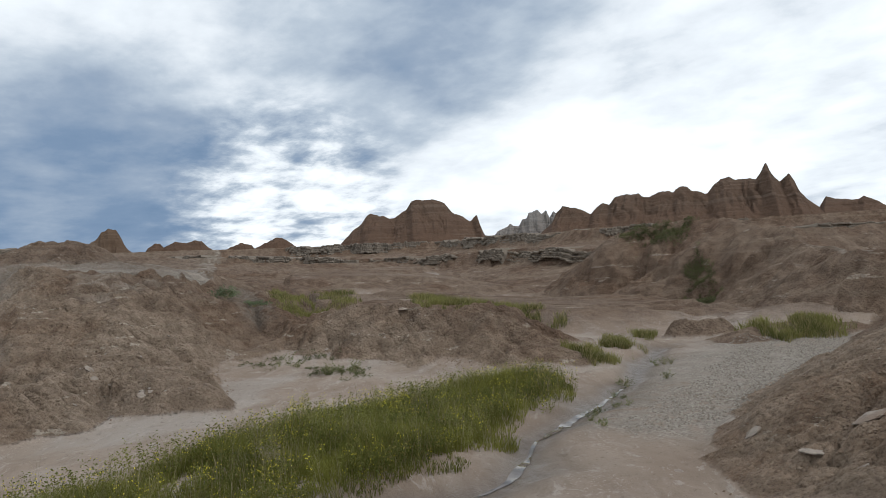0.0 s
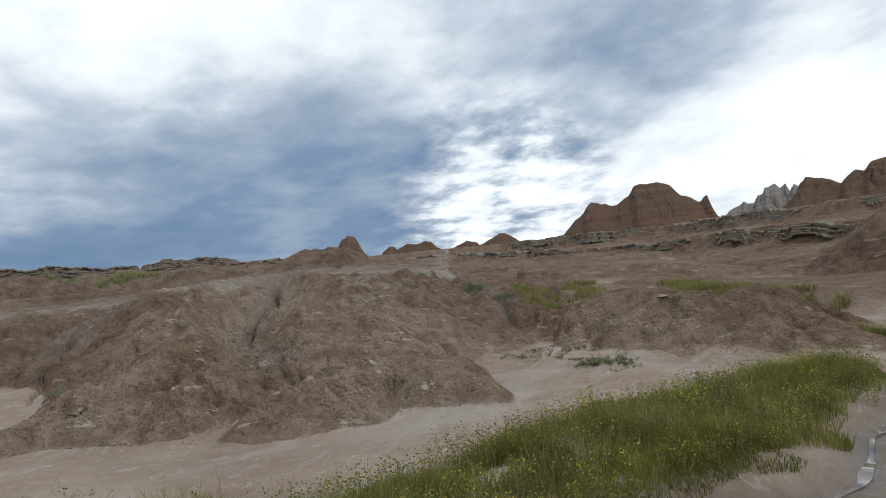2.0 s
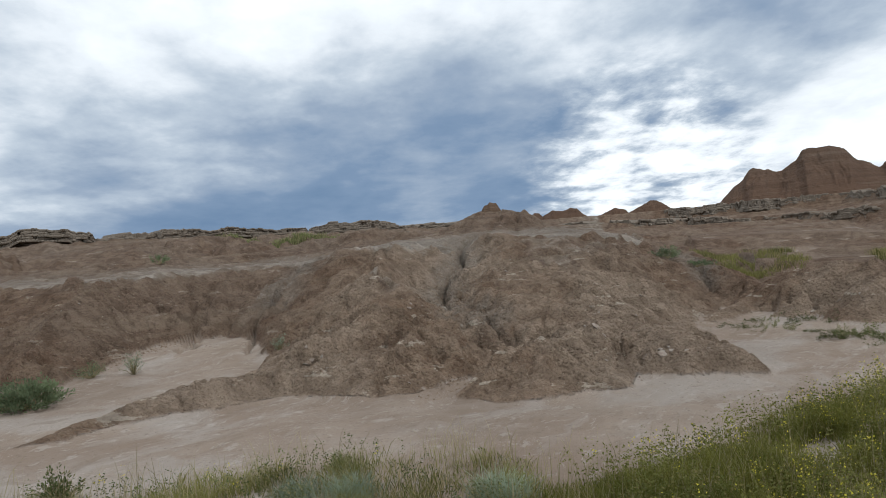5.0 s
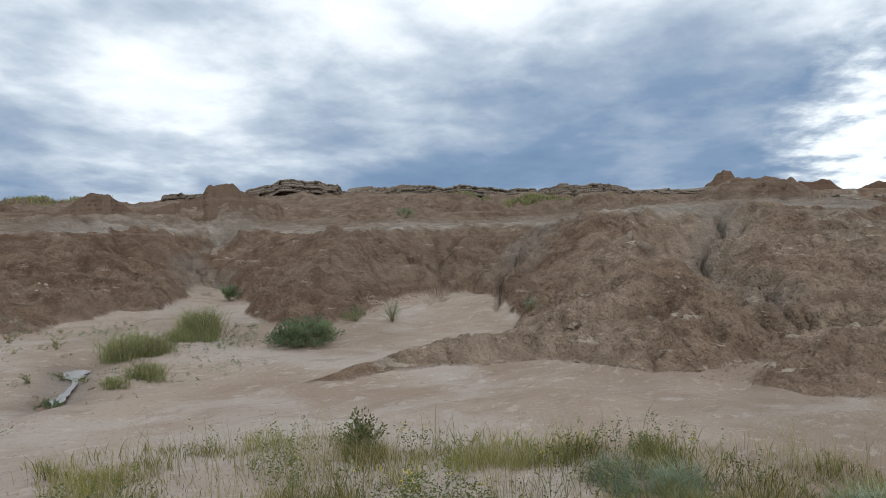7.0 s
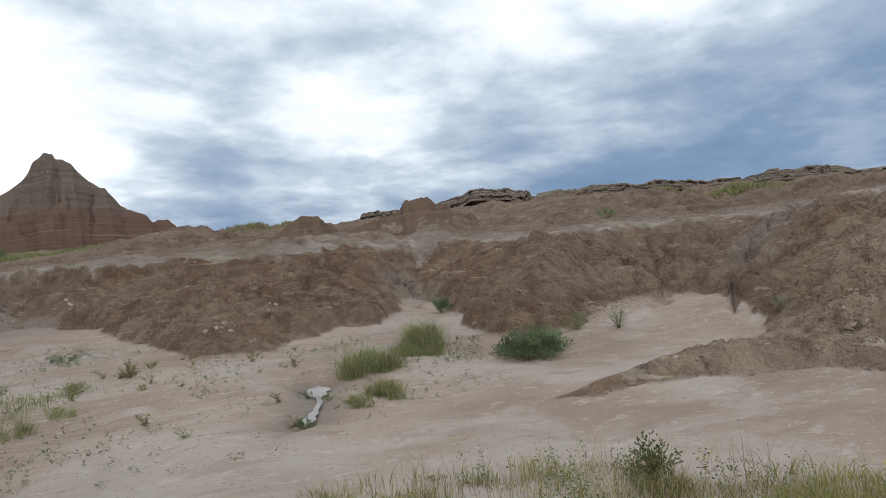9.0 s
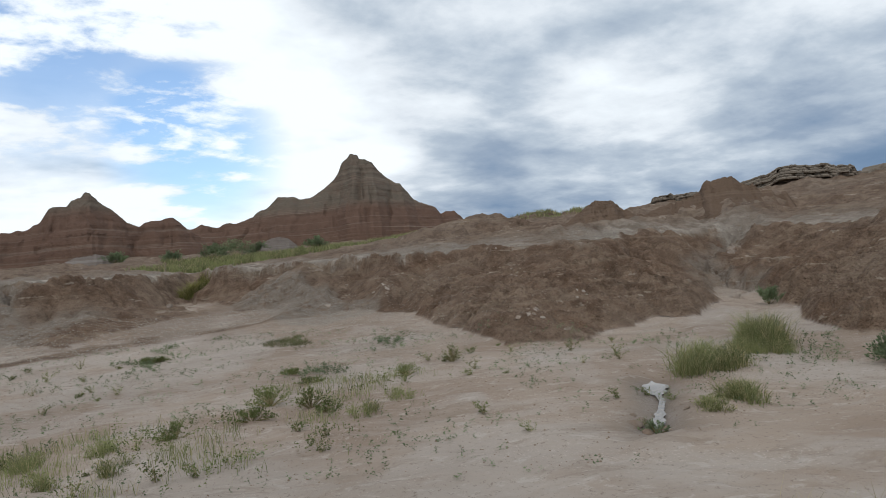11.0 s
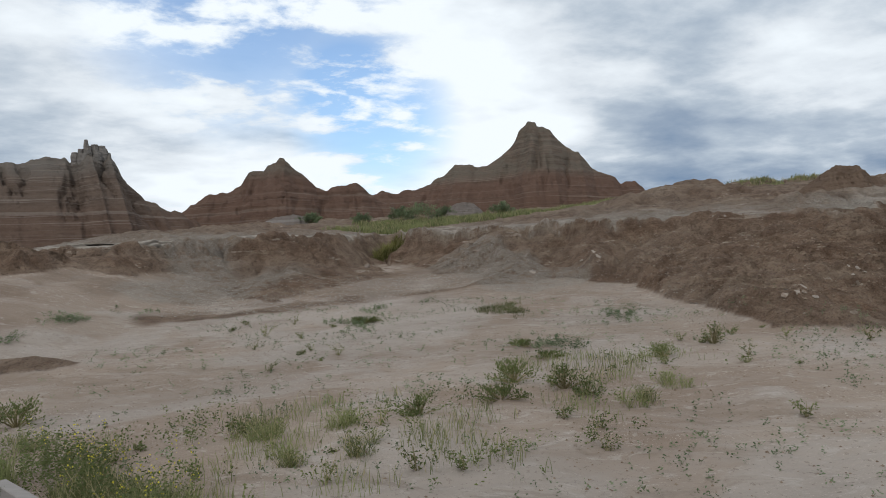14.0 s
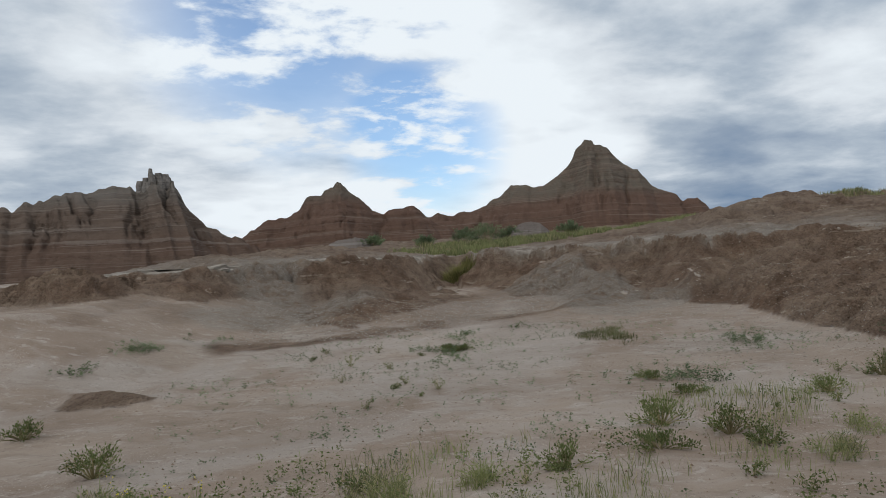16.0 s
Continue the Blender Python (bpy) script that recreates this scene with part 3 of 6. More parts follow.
# ---------------------------------------------------------------- materials
class Mat:
    """A small helper round one node material."""

    def __init__(self, name, rough=0.9, spec=0.2):
        self.m = bpy.data.materials.new(name)
        self.m.use_nodes = True
        self.t = self.m.node_tree
        self.b = self.t.nodes["Principled BSDF"]
        self.b.inputs["Roughness"].default_value = rough
        self.b.inputs["Specular IOR Level"].default_value = spec
        self.pos = self.t.nodes.new("ShaderNodeNewGeometry").outputs["Position"]

    def link(self, v, sock):
        if isinstance(v, (int, float)):
            sock.default_value = v
        elif isinstance(v, tuple):
            sock.default_value = (*v, 1) if len(v) == 3 else v
        else:
            self.t.links.new(v, sock)

    def noise(self, scale, detail=5, rough=0.55, warp=0.0, stretch=None, w=None):
        v = w or self.pos
        if stretch:
            mp = self.t.nodes.new("ShaderNodeMapping")
            mp.inputs["Scale"].default_value = stretch
            self.link(v, mp.inputs[0])
            v = mp.outputs[0]
        n = self.t.nodes.new("ShaderNodeTexNoise")
        self.link(v, n.inputs["Vector"])
        for k, val in (("Scale", scale), ("Detail", detail), ("Roughness", rough), ("Distortion", warp)):
            n.inputs[k].default_value = val
        return n.outputs["Fac"]

    def warped(self, scale, amount):
        """Positions shaken by noise."""
        n = self.t.nodes.new("ShaderNodeTexNoise")
        self.link(self.pos, n.inputs["Vector"])
        n.inputs["Scale"].default_value, n.inputs["Detail"].default_value = scale, 4
        v = self.t.nodes.new("ShaderNodeVectorMath")
        v.operation = "MULTIPLY_ADD"
        self.link(n.outputs["Color"], v.inputs[0])
        v.inputs[1].default_value = (amount, amount, amount)
        self.link(self.pos, v.inputs[2])
        return v.outputs[0]

    def cells(self, scale, feature="F1", out="Distance", stretch=None, w=None):
        v = w or self.pos
        if stretch:
            mp = self.t.nodes.new("ShaderNodeMapping")
            mp.inputs["Scale"].default_value = stretch
            self.link(v, mp.inputs[0])
            v = mp.outputs[0]
        n = self.t.nodes.new("ShaderNodeTexVoronoi")
        n.feature = feature
        self.link(v, n.inputs["Vector"])
        n.inputs["Scale"].default_value = scale
        return n.outputs[out]

    def attr(self, name):
        n = self.t.nodes.new("ShaderNodeAttribute")
        n.attribute_name = name
        return n.outputs["Fac"]

    def span(self, v, a, b, c=0.0, d=1.0):
        n = self.t.nodes.new("ShaderNodeMapRange")
        n.interpolation_type = "SMOOTHSTEP"
        for i, k in enumerate((v, a, b, c, d)):
            self.link(k, n.inputs[i])
        return n.outputs[0]

    def calc(self, op, a, b=0.0):
        n = self.t.nodes.new("ShaderNodeMath")
        n.operation = op
        self.link(a, n.inputs[0])
        self.link(b, n.inputs[1])
        return n.outputs[0]

    def mix(self, f, a, b, mode="MIX"):
        n = self.t.nodes.new("ShaderNodeMix")
        n.data_type, n.blend_type = "RGBA", mode
        for i, v in ((0, f), (6, a), (7, b)):
            self.link(v, n.inputs[i])
        return n.outputs[2]

    def random(self, island=False):
        if island:
            return self.t.nodes.new("ShaderNodeNewGeometry").outputs["Random Per Island"]
        return self.t.nodes.new("ShaderNodeObjectInfo").outputs["Random"]

    def bump(self, height, strength=0.5, dist=0.02, before=None):
        n = self.t.nodes.new("ShaderNodeBump")
        n.inputs["Strength"].default_value, n.inputs["Distance"].default_value = strength, dist
        self.link(height, n.inputs["Height"])
        if before:
            self.link(before, n.inputs["Normal"])
        return n.outputs[0]

    def done(self, colour, normal=None, rough=None):
        self.link(colour, self.b.inputs["Base Color"])
        if normal:
            self.link(normal, self.b.inputs["Normal"])
        if rough is not None:
            self.link(rough, self.b.inputs["Roughness"])
        return self.m


def ground_material():
    k = Mat("ground", 0.95, 0.15)
    clay, top, gravel, wet, brow = (k.attr(n) for n in ("clay", "top", "gravel", "wet", "brow"))
    # sand of the wash: tan, with pale crusts in drawn-out streaks and darker damp silt
    shaken = k.warped(0.5, 1.6)
    sand = k.mix(k.span(k.noise(0.35, 5), 0.38, 0.62), (0.228, 0.171, 0.129), (0.281, 0.221, 0.172))
    sand = k.mix(k.calc("MULTIPLY", k.span(k.noise(0.22, 6, 0.6, 0.5, None, shaken), 0.48, 0.6), 0.7), sand, (0.322, 0.278, 0.238))
    streak = k.noise(0.8, 9, 0.66, 0.3, (1.7, 0.4, 1), shaken)
    sand = k.mix(k.calc("MULTIPLY", k.span(streak, 0.51, 0.63), 0.4), sand, (0.342, 0.296, 0.254))
    sand = k.mix(k.calc("MULTIPLY", k.span(k.noise(1.5, 9, 0.68, 0.4, (1.5, 0.42, 1), shaken), 0.54, 0.64), 0.4), sand, (0.182, 0.135, 0.098))
    sand = k.mix(k.calc("MULTIPLY", k.span(k.noise(4.5, 7, 0.75, 0.2, (1.4, 0.6, 1), shaken), 0.56, 0.62), 0.5), sand, (0.385, 0.340, 0.294))
    sand = k.mix(k.calc("MULTIPLY", k.span(k.noise(17, 7, 0.78), 0.56, 0.64), 0.65), sand, (0.145, 0.109, 0.081))
    sand = k.mix(k.calc("MULTIPLY", k.span(k.noise(33, 5, 0.75), 0.57, 0.64), k.span(k.noise(0.9, 5, 0.6, 0, (1.2, 0.5, 1)), 0.45, 0.6)), sand, (0.405, 0.344, 0.292))
    # clay of the mounds: brown lumps, greyed weathering skin, pale salt crusts
    mud = k.mix(k.span(k.noise(0.8, 8, 0.62, 0.5), 0.42, 0.58), (0.184, 0.120, 0.079), (0.25, 0.178, 0.124))
    mud = k.mix(k.calc("MULTIPLY", k.span(k.noise(0.22, 4), 0.42, 0.6), 0.55), mud, (0.31, 0.245, 0.185))
    mud = k.mix(k.calc("MULTIPLY", k.span(k.noise(5, 8, 0.75), 0.52, 0.64), 0.3), mud, (0.38, 0.29, 0.21))
    mud = k.mix(k.calc("MULTIPLY", k.span(k.noise(18, 6, 0.75), 0.43, 0.37), 0.5), mud, (0.117, 0.079, 0.056))
    # single grains differ in tone
    mud = k.mix(k.calc("MULTIPLY", k.span(k.noise(42, 4, 0.7), 0.50, 0.62), 0.55), mud, (0.285, 0.222, 0.163))
    mud = k.mix(k.calc("MULTIPLY", k.span(k.noise(30, 5, 0.7), 0.48, 0.38), 0.6), mud, (0.098, 0.066, 0.046))
    crust = k.calc("ADD", k.noise(1.0, 4, 0.6, 0.3, (0.7, 0.7, 5)), k.calc("MULTIPLY", k.noise(7, 6, 0.7), 0.28))
    mud = k.mix(k.calc("MULTIPLY", k.span(crust, 0.786, 0.815), 0.65), mud, (0.46, 0.40, 0.32))
    # redder, darker beds to the west and north
    place = k.t.nodes.new("ShaderNodeSeparateXYZ")
    k.link(k.pos, place.inputs[0])
    west = k.calc("SUBTRACT", k.calc("MULTIPLY", place.outputs[0], -1.0), k.calc("MULTIPLY", place.outputs[1], 0.25))
    north = k.calc("ADD", place.outputs[1], k.calc("MULTIPLY", place.outputs[0], 0.3))
    beds = k.calc("MAXIMUM", k.span(k.calc("ADD", west, k.calc("MULTIPLY", k.noise(0.3, 4), 4)), 11.0, 15.0), k.span(k.calc("ADD", north, k.calc("MULTIPLY", k.noise(0.25, 4), 5)), 17.5, 21.5))
    beds = k.calc("MAXIMUM", beds, k.calc("MULTIPLY", k.span(top, 0.05, 0.14), k.span(top, 0.5, 0.2)))
    beds = k.calc("MULTIPLY", beds, k.span(k.noise(0.45, 5, 0.6), 0.3, 0.62, 0.55, 1.0))
    mud = k.mix(beds, mud, k.mix(1.0, mud, (0.66, 0.615, 0.60), "MULTIPLY"))
    # level tops: pale gravel tone, with their brighter lit look put into the colour
    level = k.mix(k.span(k.noise(0.9, 5, 0.6), 0.4, 0.65), (0.215, 0.178, 0.143), (0.36, 0.318, 0.265))
    mud = k.mix(k.calc("MULTIPLY", top, 0.75), mud, level)
    mud = k.mix(k.calc("MULTIPLY", brow, k.span(k.noise(2.2, 6, 0.7), 0.42, 0.56, 0.1, 0.85)), mud, (0.36, 0.32, 0.27))
    # bands of the strata, level across the hills
    stripe = k.noise(1.0, 3, 0.6, 0, (0.12, 0.12, 4.6))
    mud = k.mix(k.calc("MULTIPLY", k.span(stripe, 0.56, 0.66), 0.35), mud, (0.235, 0.18, 0.13))
    stone = k.mix(k.span(k.cells(34, out="Color"), 0.1, 0.9), (0.165, 0.138, 0.112), (0.345, 0.305, 0.257))
    stone = k.mix(k.span(k.noise(5, 4), 0.35, 0.65), stone, (0.235, 0.198, 0.16))
    # mottling a few hands' breadth wide puts lump shading into colour; wider sand tones
    mud = k.mix(1.0, mud, k.mix(k.span(k.noise(2.1, 6, 0.68, 0.4), 0.4, 0.6), (0.82, 0.80, 0.785), (1.16, 1.16, 1.16)), "MULTIPLY")
    sand = k.mix(1.0, sand, k.mix(k.span(k.noise(0.16, 4, 0.6, 0.6), 0.38, 0.6), (0.92, 0.915, 0.91), (1.05, 1.05, 1.05)), "MULTIPLY")
    c = k.mix(clay, sand, mud)
    c = k.mix(k.calc("MULTIPLY", gravel, k.span(k.noise(3.1, 5, 0.6), 0.3, 0.55)), c, stone)
    c = k.mix(k.calc("MULTIPLY", wet, 0.75), c, (0.10, 0.077, 0.06))
    # relief: lumps, popcorn crust, drying cracks, gravel, ripples
    n = k.bump(k.calc("MULTIPLY", k.noise(4.5, 8, 0.58), clay), 1.0, 0.085)
    n = k.bump(k.calc("MULTIPLY", k.calc("SUBTRACT", k.noise(24, 5, 0.7), k.cells(15, w=k.warped(9, 0.05))), clay), 1.0, 0.05, n)
    joint = k.span(k.cells(2.6, "DISTANCE_TO_EDGE", w=k.warped(3.0, 0.3)), 0.0, 0.05)
    joint = k.calc("MAXIMUM", joint, k.span(k.noise(0.7, 3), 0.42, 0.52))
    n = k.bump(k.calc("MULTIPLY", joint, clay), 0.5, 0.02, n)
    n = k.bump(k.calc("MULTIPLY", k.cells(30), k.calc("ADD", gravel, 0.05)), 0.9, 0.025, n)
    n = k.bump(k.calc("ADD", k.noise(30, 6, 0.7), k.calc("MULTIPLY", k.noise(5, 6, 0.65, 0.4, (1.6, 0.5, 1), shaken), 1.8)), 0.6, 0.022, n)
    return k.done(c, n, k.span(wet, 0.35, 0.95, 0.95, 0.28))


def strata_material(name, low, mid, high, z_low, z_high, pale=(0.36, 0.31, 0.26), freq=1.0, pale_amount=0.7, relief=1.0, dark=0.35):
    """Banded clay: one colour below, another above, with thin level bands."""
    k = Mat(name, 0.95, 0.1)
    sep = k.t.nodes.new("ShaderNodeSeparateXYZ")
    k.link(k.pos, sep.inputs[0])
    z = k.calc("ADD", sep.outputs[2], k.calc("MULTIPLY", k.noise(0.09, 3), 1.2))
    c = k.mix(k.span(z, z_low - 0.8, z_low + 0.8), low, mid)
    c = k.mix(k.span(z, z_high - 1.2, z_high + 1.2), c, high)
    band = k.noise(freq, 4, 0.65, 0, (0.02, 0.02, 1.5))
    c = k.mix(k.calc("MULTIPLY", k.span(band, 0.57, 0.61), pale_amount), c, pale)
    lines = k.noise(freq * 3.1, 3, 0.6, 0, (0.012, 0.012, 1.5))
    c = k.mix(k.calc("MULTIPLY", k.span(lines, 0.61, 0.64), 0.28), c, tuple(1.25 * v for v in pale))
    band = k.noise(freq * 1.6, 4, 0.65, 0, (0.03, 0.03, 0.9))
    c = k.mix(k.calc("MULTIPLY", k.span(band, 0.46, 0.38), dark), c, tuple(0.6 * v for v in low))
    c = k.mix(k.calc("MULTIPLY", k.span(k.noise(0.5, 6, 0.65), 0.4, 0.68), 0.3), c, tuple(1.45 * v for v in mid))
    n = k.bump(k.noise(0.9 / relief, 9, 0.68), 1.0, 0.55 * relief)
    n = k.bump(k.noise(1.3, 5, 0.6, 0, (1, 1, 0.3)), 0.5, 0.2 * relief, n)
    n = k.bump(band, 0.9, 0.45 * relief, n)
    return k.done(c, n)


def leaf_material(name, a, b, dry=(0.25, 0.22, 0.09), dry_part=0.15):
    k = Mat(name, 0.6, 0.25)
    r = k.random(True)
    c = k.mix(r, a, b)
    c = k.mix(k.span(r, 1 - dry_part - 0.02, 1 - dry_part + 0.02), c, dry)
    c = k.mix(k.span(k.noise(1.1, 4), 0.4, 0.65), c, tuple(1.35 * v for v in b))
    k.b.inputs["Subsurface Weight"].default_value = 0.0
    k.b.inputs["Transmission Weight"].default_value = 0.0
    k.done(c)
    # thin leaves let light through
    tr, ms = k.t.nodes.new("ShaderNodeBsdfTranslucent"), k.t.nodes.new("ShaderNodeMixShader")
    k.link(c, tr.inputs[0])
    ms.inputs[0].default_value = 0.45
    k.t.links.new(k.b.outputs[0], ms.inputs[1])
    k.t.links.new(tr.outputs[0], ms.inputs[2])
    k.t.links.new(ms.outputs[0], k.t.nodes["Material Output"].inputs[0])
    return k.m


def stone_material(name, a, b):
    k = Mat(name, 0.9, 0.2)
    c = k.mix(k.random(), a, b)
    c = k.mix(k.span(k.noise(9, 6, 0.65), 0.4, 0.65), c, tuple(0.72 * v for v in a))
    c = k.mix(k.calc("MULTIPLY", k.span(k.noise(3, 4), 0.5, 0.62), 0.7), c, (0.19, 0.13, 0.092))
    return k.done(c, k.bump(k.noise(18, 8, 0.7), 0.8, 0.03))


def wood_material():
    k = Mat("grey_wood", 0.8, 0.25)
    g = k.noise(3, 8, 0.65, 0.6, (14, 1.2, 14))
    c = k.mix(g, (0.17, 0.15, 0.135), (0.33, 0.30, 0.275))
    c = k.mix(k.calc("MULTIPLY", k.random(), 0.35), c, (0.16, 0.135, 0.115))
    return k.done(c, k.bump(g, 0.5, 0.006))


def water_material():
    k = Mat("shallow_water", 0.05, 0.6)
    k.b.inputs["IOR"].default_value = 1.33
    c = k.mix(k.span(k.noise(6, 3), 0.4, 0.6), (0.10, 0.08, 0.062), (0.16, 0.13, 0.105))
    return k.done(c, k.bump(k.noise(22, 3, 0.5), 0.12, 0.006))


GROUND = ground_material()
BROWN = strata_material("brown_clay", (0.112, 0.067, 0.044), (0.119, 0.074, 0.050), (0.108, 0.070, 0.048), 9.0, 12.0, (0.166, 0.122, 0.090), 0.8, 0.4)
BANDED = strata_material("banded_clay", (0.112, 0.066, 0.046), (0.116, 0.070, 0.050), (0.123, 0.100, 0.076), 9.5, 13.6, (0.19, 0.150, 0.118), 1.0, 0.45)
GREYED = strata_material("grey_banded_clay", (0.112, 0.071, 0.051), (0.119, 0.085, 0.064), (0.142, 0.122, 0.103), 8.0, 12.2, (0.225, 0.19, 0.161), 1.3, 0.45)
SPIRE = strata_material("grey_spire_clay", (0.17, 0.14, 0.12), (0.20, 0.175, 0.155), (0.21, 0.19, 0.17), 10.0, 14.0, (0.28, 0.25, 0.22), 1.0, 0.5)
TAN = strata_material("tan_clay", (0.128, 0.084, 0.056), (0.136, 0.091, 0.062), (0.122, 0.08, 0.053), 3.0, 5.0, (0.18, 0.128, 0.09), 2.2, 0.3, 0.6, 0.2)
LEDGE = strata_material("layered_rock", (0.185, 0.148, 0.113), (0.205, 0.168, 0.131), (0.215, 0.18, 0.143), 3.5, 5.2, (0.24, 0.205, 0.165), 2.4, 0.4, 0.25, 0.1)
CRUST = strata_material("pale_crust", (0.26, 0.225, 0.185), (0.30, 0.262, 0.22), (0.32, 0.28, 0.235), 2.2, 2.5, (0.38, 0.34, 0.29), 4.0, 0.4, 0.15, 0.1)
PALE = stone_material("pale_stone", (0.36, 0.30, 0.245), (0.29, 0.24, 0.195))
DARK_ROCK = stone_material("brown_rock", (0.19, 0.148, 0.115), (0.25, 0.20, 0.16))
GRASS = leaf_material("meadow_grass", (0.086, 0.098, 0.018), (0.170, 0.166, 0.036), (0.24, 0.20, 0.075), 0.2)
WEED = leaf_material("weed_leaves", (0.072, 0.092, 0.03), (0.13, 0.15, 0.055), (0.22, 0.19, 0.09), 0.15)
SAGE = leaf_material("sage_leaves", (0.19, 0.23, 0.16), (0.26, 0.30, 0.21), (0.2, 0.19, 0.13), 0.1)
SHRUB = leaf_material("shrub_leaves", (0.095, 0.125, 0.066), (0.155, 0.19, 0.10), (0.15, 0.14, 0.08), 0.1)
OLIVE = leaf_material("olive_grass", (0.115, 0.134, 0.050), (0.205, 0.216, 0.09), (0.396, 0.336, 0.180), 0.3)
VERGE_GREEN = leaf_material("verge_grass", (0.095, 0.105, 0.028), (0.20, 0.19, 0.06), (0.36, 0.29, 0.14), 0.32)
SCRUB = leaf_material("scrub_leaves", (0.058, 0.066, 0.026), (0.115, 0.118, 0.05), (0.19, 0.165, 0.085), 0.25)
MEADOW_LEAF = leaf_material("meadow_leaves", (0.092, 0.104, 0.022), (0.168, 0.168, 0.042), (0.24, 0.20, 0.07), 0.15)
FLOWER = leaf_material("yellow_petals", (0.50, 0.42, 0.03), (0.60, 0.52, 0.06), (0.45, 0.40, 0.05), 0.1)
STEM = leaf_material("dry_stems", (0.20, 0.17, 0.09), (0.30, 0.255, 0.14), (0.36, 0.30, 0.18), 0.2)
WOOD = wood_material()
WATER = water_material()


# ---------------------------------------------------------------- mesh helpers
def mesh_np(name, verts, quads=None, tris=None, mat=None, smooth=False):
    verts = np.asarray(verts, np.float32)
    nq = 0 if quads is None else len(quads)
    ntri = 0 if tris is None else len(tris)
    loops = np.concatenate([np.asarray(quads).ravel() if nq else np.zeros(0, int), np.asarray(tris).ravel() if ntri else np.zeros(0, int)])
    starts = np.concatenate([np.arange(nq) * 4, nq * 4 + np.arange(ntri) * 3])
    me = bpy.data.meshes.new(name)
    me.vertices.add(len(verts))
    me.vertices.foreach_set("co", verts.ravel())
    me.loops.add(len(loops))
    me.loops.foreach_set("vertex_index", loops.astype(np.int32))
    me.polygons.add(nq + ntri)
    me.polygons.foreach_set("loop_start", starts.astype(np.int32))
    me.polygons.foreach_set("use_smooth", np.full(nq + ntri, smooth))
    me.update(calc_edges=True)
    me.validate()
    if mat:
        me.materials.append(mat)
    return me


def part(name, me, parent, label=""):
    ob = new(name, me)
    ob.parent = parent
    if label:
        ob["label"] = label
    return ob


# ---------------------------------------------------------------- the ground sheet
CENTRE = (-3.6, -2.2)
FINE, COARSE = 0.18, 3.0
SHEET = {}


def ground_sheet():
    """One sheet out to the horizon, on rings whose cells keep their shape as they grow outward."""
    th = np.radians(np.concatenate([np.arange(-46, 146, FINE), np.arange(146, 314, COARSE)]))
    rings = [0.001, 0.3, 1.0, 1.6]
    while rings[-1] < 900:
        q = rings[-1]
        rings.append(q * (1.008 if q < 5 else 1.0022 if q < 35 else 1.006 if q < 120 else 1.03))
    rr = np.array(rings)
    R, T = np.meshgrid(rr, th, indexing="ij")
    sin_t, cos_t = np.sin(T), np.cos(T)
    x, y = CENTRE[0] - R * sin_t, CENTRE[1] + R * cos_t
    z, clay, top, gravel, wet, brow, rise = terrain(x, y)
    soft = z
    for _ in range(3):
        soft = (np.roll(soft, 2, 0) + np.roll(soft, -2, 0) + np.roll(soft, 2, 1) + np.roll(soft, -2, 1) + 2 * soft) / 6
    dr, dt = np.gradient(soft, rr, th)
    dt = dt / R
    z = z + relief(x, y, -sin_t * dr - cos_t * dt, cos_t * dr - sin_t * dt, clay, top, rise)
    slope = np.hypot(dr, dt)
    # flat high ground also takes the pale top colour, lit look included
    shelf = step(slope, 0.42, 0.2) * step(rise, 1.2, 1.9) * (1 - step(np.hypot(x, y), 25, 33)) * step(fbm(x * 0.35, y * 0.35, 3, 191), -0.7, -0.1)
    top = np.maximum(top, shelf)
    SHEET.update(r=rr, t=th, z=z)
    idx = np.arange(R.size).reshape(R.shape)
    nxt = np.roll(idx, -1, 1)
    faces = np.stack([idx[:-1], nxt[:-1], nxt[1:], idx[1:]], -1).reshape(-1, 4)
    me = mesh_np("ground", np.stack([x.ravel(), y.ravel(), z.ravel()], 1), faces, None, GROUND, True)
    for name, v in zip(("clay", "top", "gravel", "wet", "brow"), (clay, top, gravel, wet, brow)):
        me.attributes.new(name, "FLOAT", "POINT").data.foreach_set("value", v.ravel().astype(np.float32))
    return tagged(new("ground", me), "eroded brown badlands clay round a pale sandy wash", "ground", kind="structure")


def heights(x, y):
    """Height of the finished sheet at places in plan."""
    x, y = np.asarray(x, float) - CENTRE[0], np.asarray(y, float) - CENTRE[1]
    t = np.arctan2(-x, y)
    t = np.where(t < SHEET["t"][0], t + 2 * math.pi, t)
    i = np.interp(np.hypot(x, y), SHEET["r"], np.arange(len(SHEET["r"])))
    j = np.interp(t, SHEET["t"], np.arange(len(SHEET["t"])))
    i0, j0 = np.minimum(i.astype(int), len(SHEET["r"]) - 2), np.minimum(j.astype(int), len(SHEET["t"]) - 2)
    a, b, z = i - i0, j - j0, SHEET["z"]
    return (z[i0, j0] * (1 - b) + z[i0, j0 + 1] * b) * (1 - a) + (z[i0 + 1, j0] * (1 - b) + z[i0 + 1, j0 + 1] * b) * a


ground = ground_sheet()


